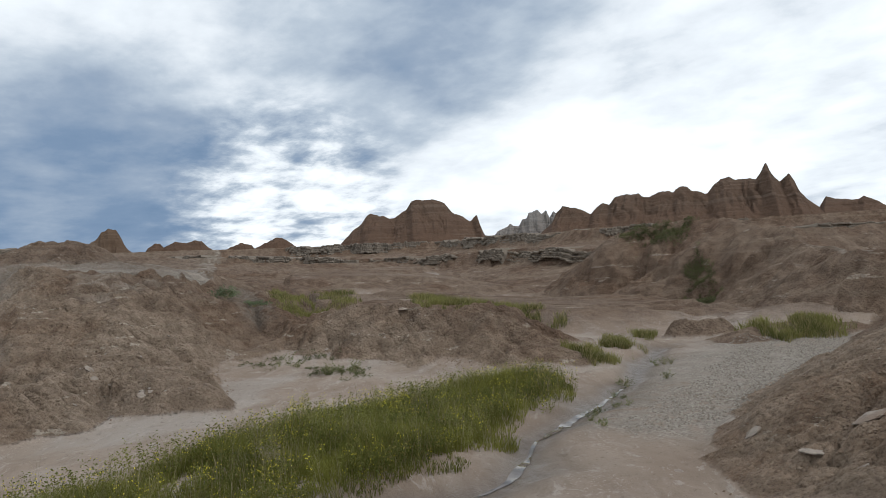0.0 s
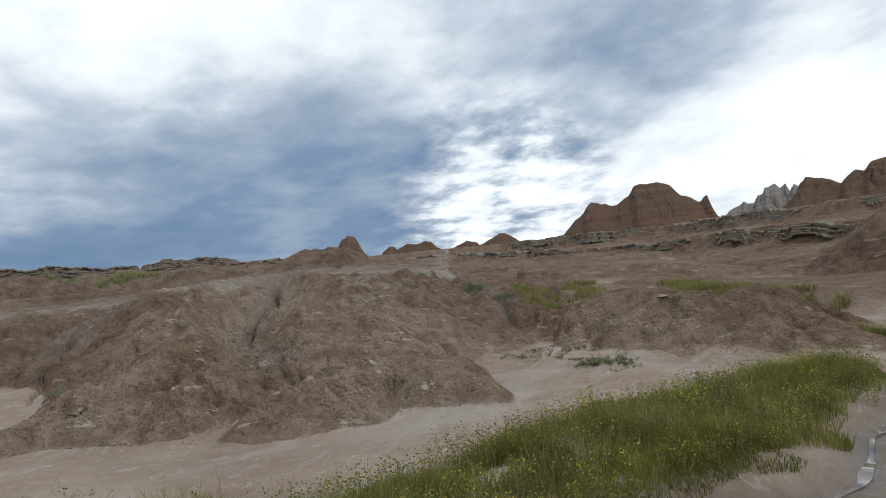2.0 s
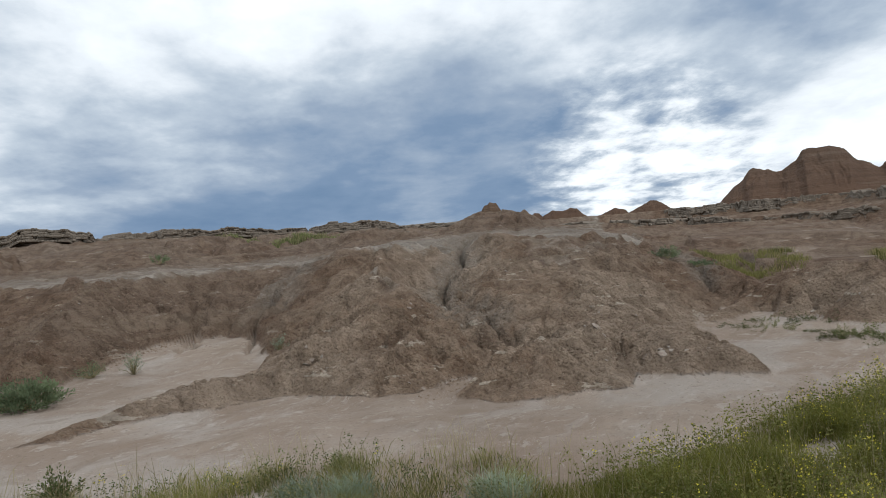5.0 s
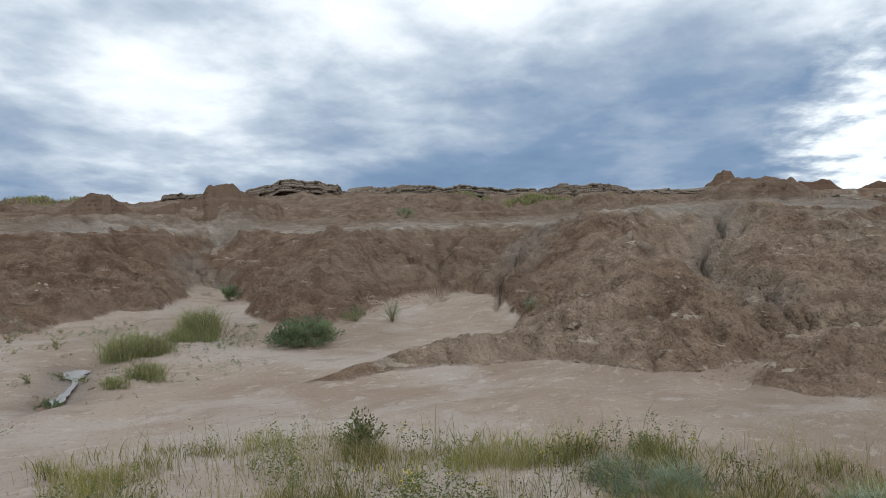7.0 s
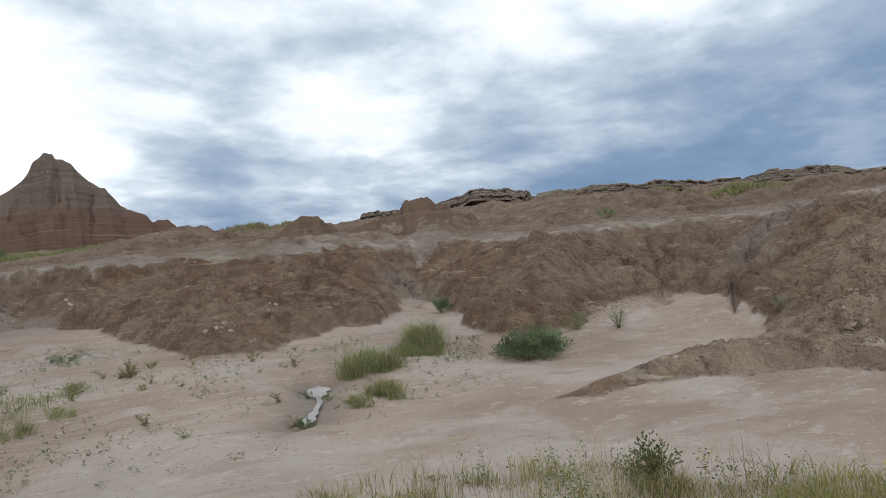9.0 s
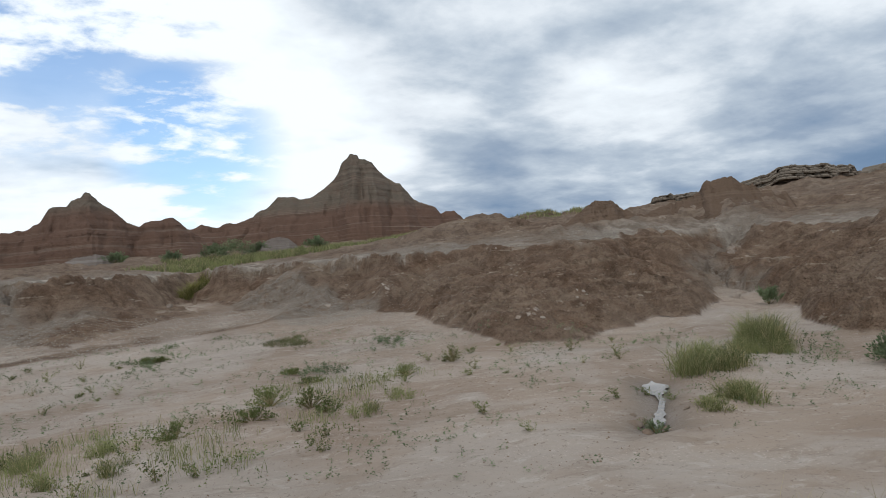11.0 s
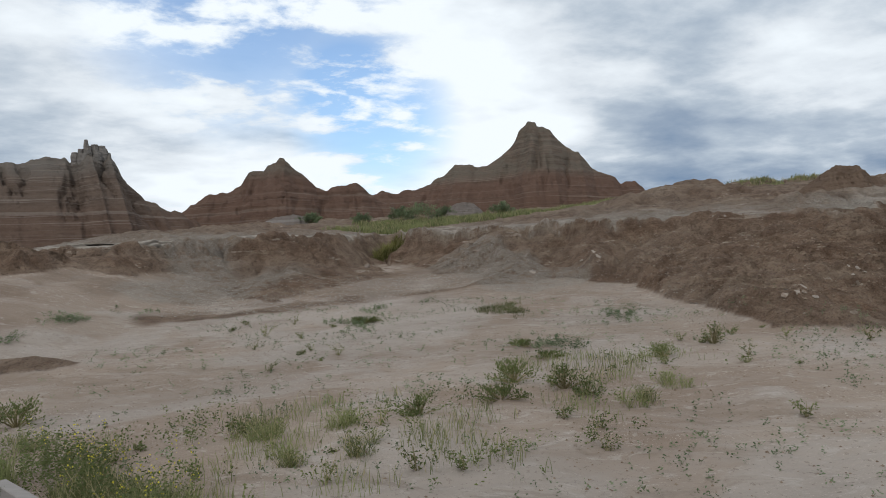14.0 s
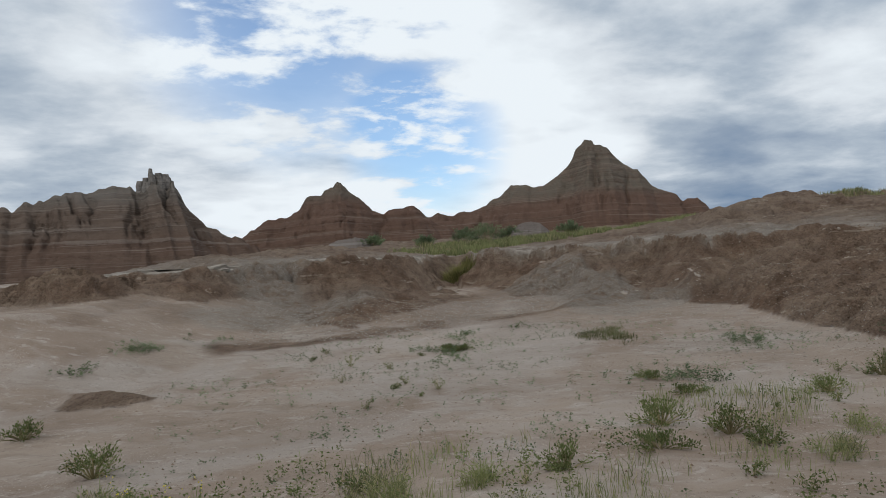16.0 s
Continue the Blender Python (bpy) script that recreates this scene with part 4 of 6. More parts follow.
# ---------------------------------------------------------------- buttes
def butte(label, az, dist, origin, base_z, profile, depth, mat, seed, flute=0.12, n=240, power=0.8, rough=0.018, tiers=0.25, tier=1.3):
    """A butte: a ridge across the line from origin at azimuth az. profile: (metres across, height of the skyline)."""
    a = radians(az)
    fwd, right = np.array([-math.sin(a), math.cos(a)]), np.array([math.cos(a), math.sin(a)])
    cx, cy = origin[0] + fwd[0] * dist, origin[1] + fwd[1] * dist
    ps, ph = np.array([p[0] for p in profile], float), np.maximum(0, np.array([p[1] for p in profile], float) - base_z)
    tall, m = ph.max(), 81
    S, V = np.meshgrid(np.linspace(ps[0], ps[-1], n), np.linspace(-1, 1, m), indexing="ij")
    H = np.interp(S, ps, ph)
    H = H + rough * tall * fbm(S * 14 / depth, S * 0 + seed, 3, seed) * step(H, 0.03 * tall, 0.2 * tall)
    t = np.sign(V) * np.abs(V) ** 1.15
    fall = np.clip(1 - np.abs(t), 0, 1)
    W = depth * (0.2 + 0.8 * H / tall)
    # gullies that run down the slope and branch
    bend = 0.5 * fbm(S * 3 / depth, V * 2, 3, seed + 2)
    furrow = ridged((S * 6.5 / depth + bend), V * 0.8 + 7, 4, seed + 3, 0.6)
    body = np.sin(math.pi * np.clip(np.abs(t), 0, 1)) ** 0.8
    z = H * fall ** power * (1 - flute * 1.5 * np.clip(1.6 * (1 - furrow) - 0.35, 0, 1) * body)
    z = z + tiers * tier / 6.28 * np.sin(z * 6.28 / tier + 2 * fbm(S * 2 / depth, V, 2, seed + 4)) * step(fall, 0.02, 0.2) * step(1 - fall, 0.0, 0.05)
    z = z + 0.012 * tall * fbm(S * 34 / depth, V * 11, 3, seed + 9) * fall * (1 - fall) * 3
    skirt = ((fall <= 0) | (S <= ps[0]) | (S >= ps[-1])).astype(float)
    drop = min(1.6, max(1.2, 0.5 * tall))
    S = S + drop * 1.6 * (S >= ps[-1]) - drop * 1.6 * (S <= ps[0])
    W = W + drop * 1.6 * (fall <= 0)
    px = cx + right[0] * S + fwd[0] * t * W
    py = cy + right[1] * S + fwd[1] * t * W
    pz = base_z + z - drop * skirt
    idx = np.arange(n * m).reshape(n, m)
    faces = np.stack([idx[:-1, :-1], idx[1:, :-1], idx[1:, 1:], idx[:-1, 1:]], -1).reshape(-1, 4)
    V = np.stack([px.ravel(), py.ravel(), pz.ravel()], 1)
    rel = (V[faces].mean(1)[:, 2] - base_z) / tall
    root = tagged(new("butte"), label, "butte", "buttes on the skyline")
    root.matrix_world = pose(cx, cy, base_z)
    V = V - np.array([cx, cy, base_z])
    for name, lo, hi in (("lower_slope", -9, 0.42), ("upper_slope", 0.42, 0.82), ("summit", 0.82, 9)):
        f = faces[(rel >= lo) & (rel < hi)]
        used, inv = np.unique(f, return_inverse=True)
        part(name, mesh_np(name, V[used], inv.reshape(-1, 4), None, mat, True), root)
    return root


EAST_EYE, MID_EYE, WEST_EYE = (0.395, 0.043), (-3.675, -0.173), (-8.278, -2.942)
butte("broad brown clay butte with a flat summit", 5.6, 112, EAST_EYE, 5.2,
      [(-15, 5), (-12.5, 7.0), (-11.2, 7.5), (-10.1, 8.5), (-8.6, 10.1), (-7.5, 10.9), (-6.6, 12.1), (-6.0, 12.4), (-4.6, 12.1), (-3.2, 11.4), (-2.4, 11.3), (-0.5, 12.6), (0.4, 14.0),
       (3.7, 14.1), (5.5, 13.7), (6.7, 12.1), (8.0, 11.2), (9.3, 10.6), (9.8, 10.7), (10.6, 11.2), (11.0, 9.8), (11.7, 8.3), (12.3, 7.6), (14, 5)], 15, BROWN, 5, 0.09, tiers=0.12)
butte("far pale grey clay spires, deeply weathered", -4.0, 170, EAST_EYE, 6.0,
      [(-16, 6), (-9.7, 10.6), (-7.1, 12.5), (-4.4, 13.4), (-2.6, 13.5), (-0.3, 15.5), (1.1, 16.2), (2.8, 15.9), (3.8, 16.5), (4.6, 14.8), (5.5, 16.2), (6.3, 15.5), (7.0, 16.3),
       (9.4, 12.4), (14, 6)], 12, SPIRE, 23, 0.2, rough=0.04)
butte("long jagged brown clay ridge with pinnacles", -15.8, 140, EAST_EYE, 5.4,
      [(-30, 5), (-26.9, 9.9), (-25.1, 11.4), (-23.9, 13.2), (-22.7, 14.7), (-20.0, 14.0), (-17.3, 12.6), (-16.1, 14.0), (-14.9, 14.7), (-13.7, 14.2), (-12.6, 15.4), (-11.3, 15.8),
       (-8.2, 15.9), (-6.4, 14.9), (-3.9, 16.0), (-2.1, 15.7), (-1.0, 16.4), (0.5, 16.3), (1.4, 15.4), (4.0, 15.0), (6.4, 17.2), (7.8, 17.4), (8.8, 16.8), (12.3, 16.6), (13.2, 17.7),
       (14.1, 19.2), (14.8, 17.4), (16.2, 15.8), (17.7, 17.2), (18.5, 15.7), (19.2, 13.8), (20.5, 12.2), (22.2, 10.7), (23.8, 8.8), (28, 5)], 20, BROWN, 13, 0.14, 320, tiers=0.15)
butte("low brown clay ridge with a wavy crest", -28.6, 150, EAST_EYE, 5.0,
      [(-16, 5), (-12.0, 9.5), (-10.0, 11.2), (-8.8, 13.2), (-7.6, 12.6), (-5.4, 12.2), (-3.6, 12.1), (-2.7, 12.7), (-1.4, 11.9), (0.7, 10.4), (4.8, 9.3), (11.2, 9.4), (30, 9), (44, 5)],
      16, BROWN, 27, 0.12)
butte("small tan clay dome on the skyline", 28.2, 150, EAST_EYE, 6.0, [(-9, 6), (-3.7, 10.8), (-1.8, 12.3), (-0.8, 13.7), (0.4, 14.4), (1.7, 14.3), (2.6, 12.8), (3.5, 10.6), (8, 6)], 8, TAN, 15, 0.12, 120)
butte("tiny brown clay knob on the skyline", 24.8, 110, EAST_EYE, 6.0, [(-2.6, 6), (-1.2, 8.1), (-0.2, 8.8), (0.5, 8.7), (1.0, 8.1), (3, 6)], 3, BROWN, 33, 0.1, 60)
butte("low double brown clay knob on the skyline", 22.7, 110, EAST_EYE, 6.0, [(-6, 6), (-3.2, 8.1), (-1.5, 9.0), (-0.1, 8.7), (1.1, 9.1), (2.1, 8.9), (3.0, 8.0), (6, 6)], 4, BROWN, 35, 0.1, 90)
butte("low brown clay rise on the skyline", 18.6, 110, EAST_EYE, 6.0, [(-5, 6), (-1.8, 7.9), (-0.2, 8.5), (1.2, 8.1), (1.6, 7.6), (5, 6)], 4, BROWN, 37, 0.1, 80)
butte("small round brown clay hill on the skyline", 16.0, 108, EAST_EYE, 6.0, [(-6, 6), (-3.3, 7.5), (-1.3, 8.4), (-0.1, 9.0), (0.7, 8.9), (1.9, 8.1), (3.1, 7.2), (6, 6)], 5, BROWN, 39, 0.1, 90)
butte("tall banded brown clay butte with a pointed summit", 91.7, 121, WEST_EYE, 3.6,
      [(-40, 4), (-33, 8), (-24.6, 11.6), (-21.6, 12.2), (-19.6, 11.9), (-16.2, 12.3), (-14.2, 12.7), (-12.7, 13.7), (-10.7, 14.6), (-8.7, 15.9), (-6.8, 16.2), (-5.4, 15.7), (-3.3, 15.4), (-1.6, 16.6),
       (0.4, 18.3), (1.6, 19.6), (2.3, 21.2), (3.9, 22.5), (5.1, 22.4), (5.4, 21.6), (7.5, 21.1), (8.5, 19.5), (10.0, 18.0), (12.0, 17.3), (13.0, 15.6), (14.3, 14.1), (16.4, 13.2), (17.9, 12.6),
       (18.8, 11.5), (21.2, 11.5), (23.2, 9.5), (29, 4)], 22, BANDED, 7, 0.12, 320, tiers=0.5)
butte("banded brown clay butte with a knobbed summit", 109.6, 100, WEST_EYE, 3.6,
      [(-20, 4), (-14.3, 7.8), (-13.2, 8.4), (-11.2, 9.8), (-9.3, 10.6), (-6.9, 10.9), (-5.4, 11.8), (-4.4, 13.6), (-2.4, 13.7), (-1.8, 14.6), (-0.7, 14.8), (-0.1, 15.4), (0.4, 15.3), (0.6, 14.9),
       (1.8, 13.6), (3.5, 12.4), (4.6, 11.2), (6.1, 10.9), (7.8, 11.5), (10.2, 11.8), (11.3, 11.1), (12.2, 10.0), (12.8, 9.5), (14.8, 8.6), (20, 4)], 17, BANDED, 9, 0.12, tiers=0.5)
castle = butte("grey-capped castle-like clay butte with weathered spires", 129.3, 88, WEST_EYE, 3.4,
      [(-40, 4), (-28, 8), (-15.6, 9.9), (-11.9, 10.7), (-6.0, 11.4), (-5.0, 11.4), (-3.4, 11.7), (-2.1, 12.1), (-1.0, 12.7), (0.9, 12.7), (2.6, 13.3), (4.4, 13.7), (5.2, 14.2), (6.7, 14.1), (7.3, 13.2),
       (7.8, 14.3), (8.4, 14.7), (8.8, 15.2), (9.0, 16.0), (9.2, 15.3), (10.4, 15.3), (11.1, 14.6), (11.3, 13.8), (12.2, 12.6), (13.0, 11.3), (13.9, 10.4), (14.8, 9.2), (16.7, 8.2), (19.0, 7.4), (25, 4)],
      18, GREYED, 11, 0.2, 360, rough=0.035, tiers=0.45, tier=1.5)
def spire(parent, az, dist, across, back, foot, tip, width, seed):
    """A thin weathered column on the crest."""
    a = radians(az)
    x = WEST_EYE[0] - math.sin(a) * (dist + back) + math.cos(a) * across
    y = WEST_EYE[1] + math.cos(a) * (dist + back) + math.sin(a) * across
    bm = bmesh.new()
    rings, last = 9, None
    for i in range(rings):
        t = i / (rings - 1)
        wide = width * (1 - 0.72 * t) * (1 + 0.35 * noise.noise(Vector((seed, t * 6, 0))))
        ring = []
        for j in range(9):
            q = j / 9 * 6.283
            e = wide * (1 + 0.3 * noise.noise(Vector((math.cos(q) * 1.4, math.sin(q) * 1.4 + seed, t * 1.5))))
            ring.append(bm.verts.new((math.cos(q) * e, math.sin(q) * e, (tip - foot) * t)))
        if last:
            for j in range(9):
                bm.faces.new((last[j], last[(j + 1) % 9], ring[(j + 1) % 9], ring[j]))
        last = ring
    bm.faces.new(last)
    me = bpy.data.meshes.new("spire")
    bm.to_mesh(me)
    bm.free()
    me.materials.append(SPIRE)
    ob = new("spire", me)
    ob.parent = next(c for c in parent.children if c.name.startswith("summit"))
    ob.matrix_world = pose(x, y, foot)


bpy.context.view_layer.update()
for k, (across, back, foot, tip, width) in enumerate(((7.75, -0.6, 10.0, 14.4, 1.1), (8.35, -0.9, 9.6, 14.75, 1.2), (8.9, -0.5, 11.6, 15.9, 0.7), (9.0, -1.1, 9.4, 15.1, 1.3), (9.7, -0.9, 9.2, 15.3, 1.35),
                                                      (10.4, -0.8, 9.4, 15.2, 1.3), (11.0, -0.5, 9.6, 14.5, 1.2), (9.9, -1.4, 8.6, 14.4, 1.3), (8.7, -1.5, 8.8, 14.2, 1.3))):
    spire(castle, 129.3, 88, across, back, foot, tip, width, 3.7 * k)
butte("low pale rounded clay knoll in the grass", 108.7, 44, WEST_EYE, 2.6, [(-3.2, 2.6), (-2.0, 3.7), (-1.0, 4.15), (0.2, 4.3), (1.2, 4.1), (2.0, 3.6), (3.2, 2.6)], 3.0, SPIRE, 51, 0.1, 80, rough=0.02, tiers=0.2, tier=0.3)
butte("small pale rounded clay knoll in the grass", 94.6, 44, WEST_EYE, 2.8, [(-2.6, 2.8), (-1.2, 4.2), (-0.4, 4.6), (0.4, 4.6), (0.9, 4.3), (2.2, 2.8)], 2.4, SPIRE, 53, 0.1, 80, rough=0.02, tiers=0.2, tier=0.3)
butte("small pointed brown clay cone on the upland", 73.8, 31.5, MID_EYE, 2.7, [(-2.64, 2.58), (-1.76, 2.96), (-1.21, 3.24), (-0.66, 3.57), (-0.11, 3.92), (0.33, 3.95), (0.66, 3.79), (0.99, 3.51), (1.32, 3.29), (1.98, 2.69)],
      2.6, TAN, 17, 0.14, 140, rough=0.05, tier=0.3)
butte("brown clay knob with a flat top", 65.6, 36, MID_EYE, 2.9, [(-5, 2.9), (-2.9, 3.5), (-2.3, 3.6), (-1.7, 3.9), (-1.2, 4.0), (-0.5, 4.3), (-0.1, 4.7), (0.4, 4.75), (1.1, 4.6), (1.6, 4.3), (3.1, 3.7), (6, 2.9)],
      4.2, TAN, 19, 0.05, 200, power=1.15, rough=0.07, tiers=0.1, tier=0.4)


# ---------------------------------------------------------------- layered rock ledges
def ledge(label, line, layers, thick, seed, broken=0.15, inner=2.2, sway=0.6, mat=None):
    """A brow of layered rock along a line of (x, y, top height); it faces the right-hand side of the line."""
    pts = [np.array(p, float) for p in line]
    run = [0.0]
    for p, q in zip(pts, pts[1:]):
        run.append(run[-1] + float(np.hypot(*(q - p)[:2])))
    n = max(8, int(run[-1] / 0.1))
    s = np.linspace(0, run[-1], n)
    P = np.stack([np.interp(s, run, [p[i] for p in pts]) for i in range(3)], 1)
    d = np.gradient(P[:, :2], axis=0)
    d /= np.linalg.norm(d, axis=1)[:, None] + 1e-9
    out = np.stack([d[:, 1], -d[:, 0]], 1)
    wave = sway * fbm(s * 0.35, s * 0 + seed, 4, seed)
    # blocks stand or have fallen away in steps
    gone = np.round(2.5 * (0.5 + 0.5 * fbm(s * 0.45, s * 0 + 2.0 + seed, 3, seed + 1))) / 2.5
    ends = np.minimum(step(s, 0, 0.15), step(s, run[-1], run[-1] - 0.15))
    sink = thick * 0.9 * (1 - ends) + thick * broken * 1.6 * (1 - np.clip(gone, 0, 1))
    def block(freq, k):
        """Steps along the brow: each block keeps one value."""
        cut = np.floor(s * freq + 0.8 * fbm(s * 1.7, s * 0 + k, 2, seed + 40))
        return 2 * lattice(cut, cut * 0 + k, seed + 50) - 1

    lid = 0.09 * block(0.8, 1) + 0.05 * block(2.3, 2) + 0.03 * fbm(s * 3, s * 0, 3, seed + 2)
    cols = [(-inner, -0.1 + 0.15 * (inner > 1) + 0 * s), (-0.27 * inner, lid * 0.6)]
    zc, step_h = 0.0, thick / layers
    for k in range(layers):
        o = 0.15 * sway / 0.6 * block(1.3, 5 + k) + 0.09 * fbm(s * 2.3, s * 0 + k * 3.3, 4, seed + 5 + k) + sway / 0.6 * (0.05 if k % 2 == 0 else -0.05) + 0.07 * k
        seam = np.floor(s * 1.3 + 0.8 * fbm(s * 1.7, s * 0 + 5 + k, 2, seed + 40))
        o = o - 0.1 * sway / 0.6 * (np.diff(seam, prepend=seam[0]) != 0)
        cut = step_h * (0.8 + 0.14 * block(0.9, 15 + k))
        cols += [(o - 0.012, lid - zc), (o + 0.012, lid - zc - cut * 0.3), (o, lid - zc - cut), (o - 0.035 * sway / 0.6, lid - zc - cut - 0.02)]
        lid = lid * 0.7
        zc += step_h
    cols += [(-0.25 * sway / 0.6, -zc + 0 * s), (-0.2 * sway / 0.6, -zc - 0.5 + 0 * s)]
    V = []
    for o, dz in cols:
        o = o + wave
        V.append(np.stack([P[:, 0] + out[:, 0] * o, P[:, 1] + out[:, 1] * o, P[:, 2] + dz - sink], 1))
    V = np.stack(V, 1)
    m = V.shape[1]
    idx = np.arange(n * m).reshape(n, m)
    faces = np.stack([idx[:-1, :-1], idx[:-1, 1:], idx[1:, 1:], idx[1:, :-1]], -1).reshape(-1, 4)
    return tagged(new("rock_ledge", mesh_np("rock_ledge", V.reshape(-1, 3), faces, None, mat or LEDGE)), label, "rock ledge", "layered rock ledges")


CAP = "grey-brown layered rock ledge capping a clay slope"
ledge(CAP, [(-45.0, 15.4, 4.8), (-44.2, 16.8, 4.92), (-43.7, 17.8, 4.9)], 5, 0.5, 3)
ledge("thick grey layered rock ledge capping a clay slope", [(-44.2, 19.2, 5.05), (-43.2, 21.2, 5.4), (-42.9, 21.9, 5.68), (-41.3, 24.6, 5.56), (-41.0, 25.3, 5.3)], 5, 0.7, 5)
ledge(CAP, [(-41.1, 25.2, 5.2), (-40.6, 27.4, 5.55), (-40.0, 29.0, 5.5)], 2, 0.6, 7, 0.35)
ledge("long grey-brown layered rock ledge with dark overhangs", [(-40.0, 28.8, 5.5), (-39.3, 30.6, 5.55), (-37.6, 33.4, 5.33), (-36.0, 35.4, 5.2), (-34.7, 36.6, 5.22)], 5, 0.6, 9)
ledge("thick grey layered rock ledge capping a clay slope", [(-34.7, 36.5, 5.2), (-33.5, 37.7, 5.42), (-31.5, 41.4, 5.46), (-31.4, 42.6, 5.2)], 5, 0.7, 11)
ledge("thin distant layered rock ledge", [(-31.5, 42.4, 5.1), (-31.8, 48, 5.32), (-31.4, 53, 5.6), (-30.2, 56, 5.8)], 5, 0.55, 13)
ledge("low dark-jointed rock ledge across the plain", [(-34, 76, 5.75), (-28, 74.5, 5.5), (-20, 73.6, 4.9), (-12, 72.6, 4.3)], 5, 1.0, 15, 0.3)
ledge("low pale rock ledge across the plain", [(-11, 73, 4.2), (-8, 71.6, 4.1), (-3, 66, 4.0), (2.7, 58.8, 4.05)], 5, 0.9, 17, 0.3)
ledge("pale layered rock ledge below the ridge", [(1.5, 60, 4.0), (4, 56.6, 3.8), (9.2, 50.2, 3.4), (10.5, 49.6, 3.2)], 5, 0.8, 19, 0.3)
ledge("pale layered rock ledge below the ridge", [(-24, 87.6, 6.7), (-5, 87.5, 6.5), (6, 74.8, 6.0), (12, 67.8, 5.9), (24, 64, 5.9)], 5, 1.3, 21, 0.2)
ledge("long thin dark-shadowed rock ledge", [(14, 42.8, 3.5), (17, 41.4, 3.62), (23, 43.8, 3.7), (40, 44.8, 3.85)], 5, 0.6, 25, 0.0)


# thin pale crust slabs along the rim of the upland
def rim_slab(line, seed, thick=0.26):
    pts = []
    for p, q in zip(line, line[1:]):
        for t in np.linspace(0, 1, 5)[:-1]:
            pts.append((p[0] + t * (q[0] - p[0]), p[1] + t * (q[1] - p[1])))
    pts.append(line[-1])
    wx, wy = wander(np.array([p[0] for p in pts]), np.array([p[1] for p in pts]))
    pts = [(2 * p[0] - float(u), 2 * p[1] - float(v)) for p, u, v in zip(pts, wx, wy)]
    z = heights([p[0] for p in pts], [p[1] for p in pts])
    z = np.convolve(np.pad(z, 2, "edge"), np.ones(5) / 5, "valid")
    ledge("thin pale crust slab on the rim of the clay bank", [(p[0], p[1], float(h) + 0.04) for p, h in zip(pts, z)], 2, thick, seed, 0.1, 1.3, 0.1, CRUST)


rim_slab([(-31.4, -20.9), (-29.0, -18.2), (-27.0, -15.6), (-27.7, -14.0), (-30.4, -13.2)], 71, 0.2)
rim_slab([(-30.9, -12.9), (-30.5, -11.5), (-33.4, -10.4)], 72, 0.2)


# ---------------------------------------------------------------- grass and herbs
def scatter(rng, poly, count, clump=0.0, seed=0):
    """Places inside a polygon; clump from 0 (even) to 1 (in tufts with bare ground between)."""
    xs, ys = [p[0] for p in poly], [p[1] for p in poly]
    got, total = [], 0
    while total < count:
        x, y = rng.uniform(min(xs), max(xs), 4000), rng.uniform(min(ys), max(ys), 4000)
        edge, _, _ = near_line(x, y, poly, True)
        keep = inside(x + 0.25 * grain(x * 1.7, y * 1.7, seed), y + 0.25 * grain(x * 1.7, y * 1.7, seed + 1), poly)
        keep &= (0.5 + 0.5 * fbm(x * 1.5, y * 1.5, 3, seed + 2)) > clump * rng.uniform(0.55, 1.0, len(x))
        keep &= rng.uniform(0, 0.5, len(x)) < edge + 0.12
        got.append(np.stack([x[keep], y[keep]], 1))
        total += int(keep.sum())
    return np.concatenate(got)[:count]


def blades(rng, at, length, width, lean=0.35, z=None, dome=None):
    """Blades of grass as bent strips: vertices and faces. Three cross-sections a blade."""
    n = len(at)
    z = heights(at[:, 0], at[:, 1]) if z is None else z
    a, b = rng.uniform(0, 6.283, n), rng.uniform(0, 6.283, n)
    h = length * rng.uniform(0.5, 1.25, n)
    if dome is not None:
        d = np.hypot(at[:, 0], at[:, 1]) / dome
        h = h * np.clip(1.05 - 0.7 * d ** 2, 0.25, 1)
        b = np.arctan2(at[:, 1], at[:, 0]) + rng.normal(0, 0.7, n)
        lean = lean * (0.5 + 1.3 * d)
    w = width * rng.uniform(0.6, 1.3, n)
    tilt = lean * rng.uniform(0.2, 1.2, n) * h
    side = np.stack([np.cos(a), np.sin(a), 0 * a], 1) * w[:, None] * 0.5
    lean_v = np.stack([np.cos(b), np.sin(b), 0 * b], 1)
    foot = np.stack([at[:, 0], at[:, 1], z - 0.02], 1)
    mid = foot + lean_v * (tilt * 0.35)[:, None] + np.stack([0 * h, 0 * h, h * 0.6], 1)
    tip = foot + lean_v * tilt[:, None] + np.stack([0 * h, 0 * h, h], 1)
    V = np.stack([foot - side, foot + side, mid - side * 0.8, mid + side * 0.8, tip], 1).reshape(-1, 3)
    i = np.arange(n)[:, None] * 5
    return V, i + np.array([[0, 1, 3, 2]]), i + np.array([[2, 3, 4]])


def leaves(rng, centre, out, size, ratio=0.5, droop=0.2):
    """Leaves as folded diamonds at centre, pointing along out."""
    n = len(centre)
    out = out / (np.linalg.norm(out, axis=1)[:, None] + 1e-9)
    side = np.cross(out, rng.normal(size=(n, 3)))
    side /= np.linalg.norm(side, axis=1)[:, None] + 1e-9
    s = size * rng.uniform(0.6, 1.3, n)[:, None]
    tip = centre + out * s - np.array([0, 0, 1]) * s * droop
    mid = centre + out * s * 0.5
    V = np.stack([centre, mid + side * s * ratio * 0.5, tip, mid - side * s * ratio * 0.5], 1).reshape(-1, 3)
    i = np.arange(n)[:, None] * 4
    return V, i + np.array([[0, 1, 2]]), i + np.array([[0, 2, 3]])


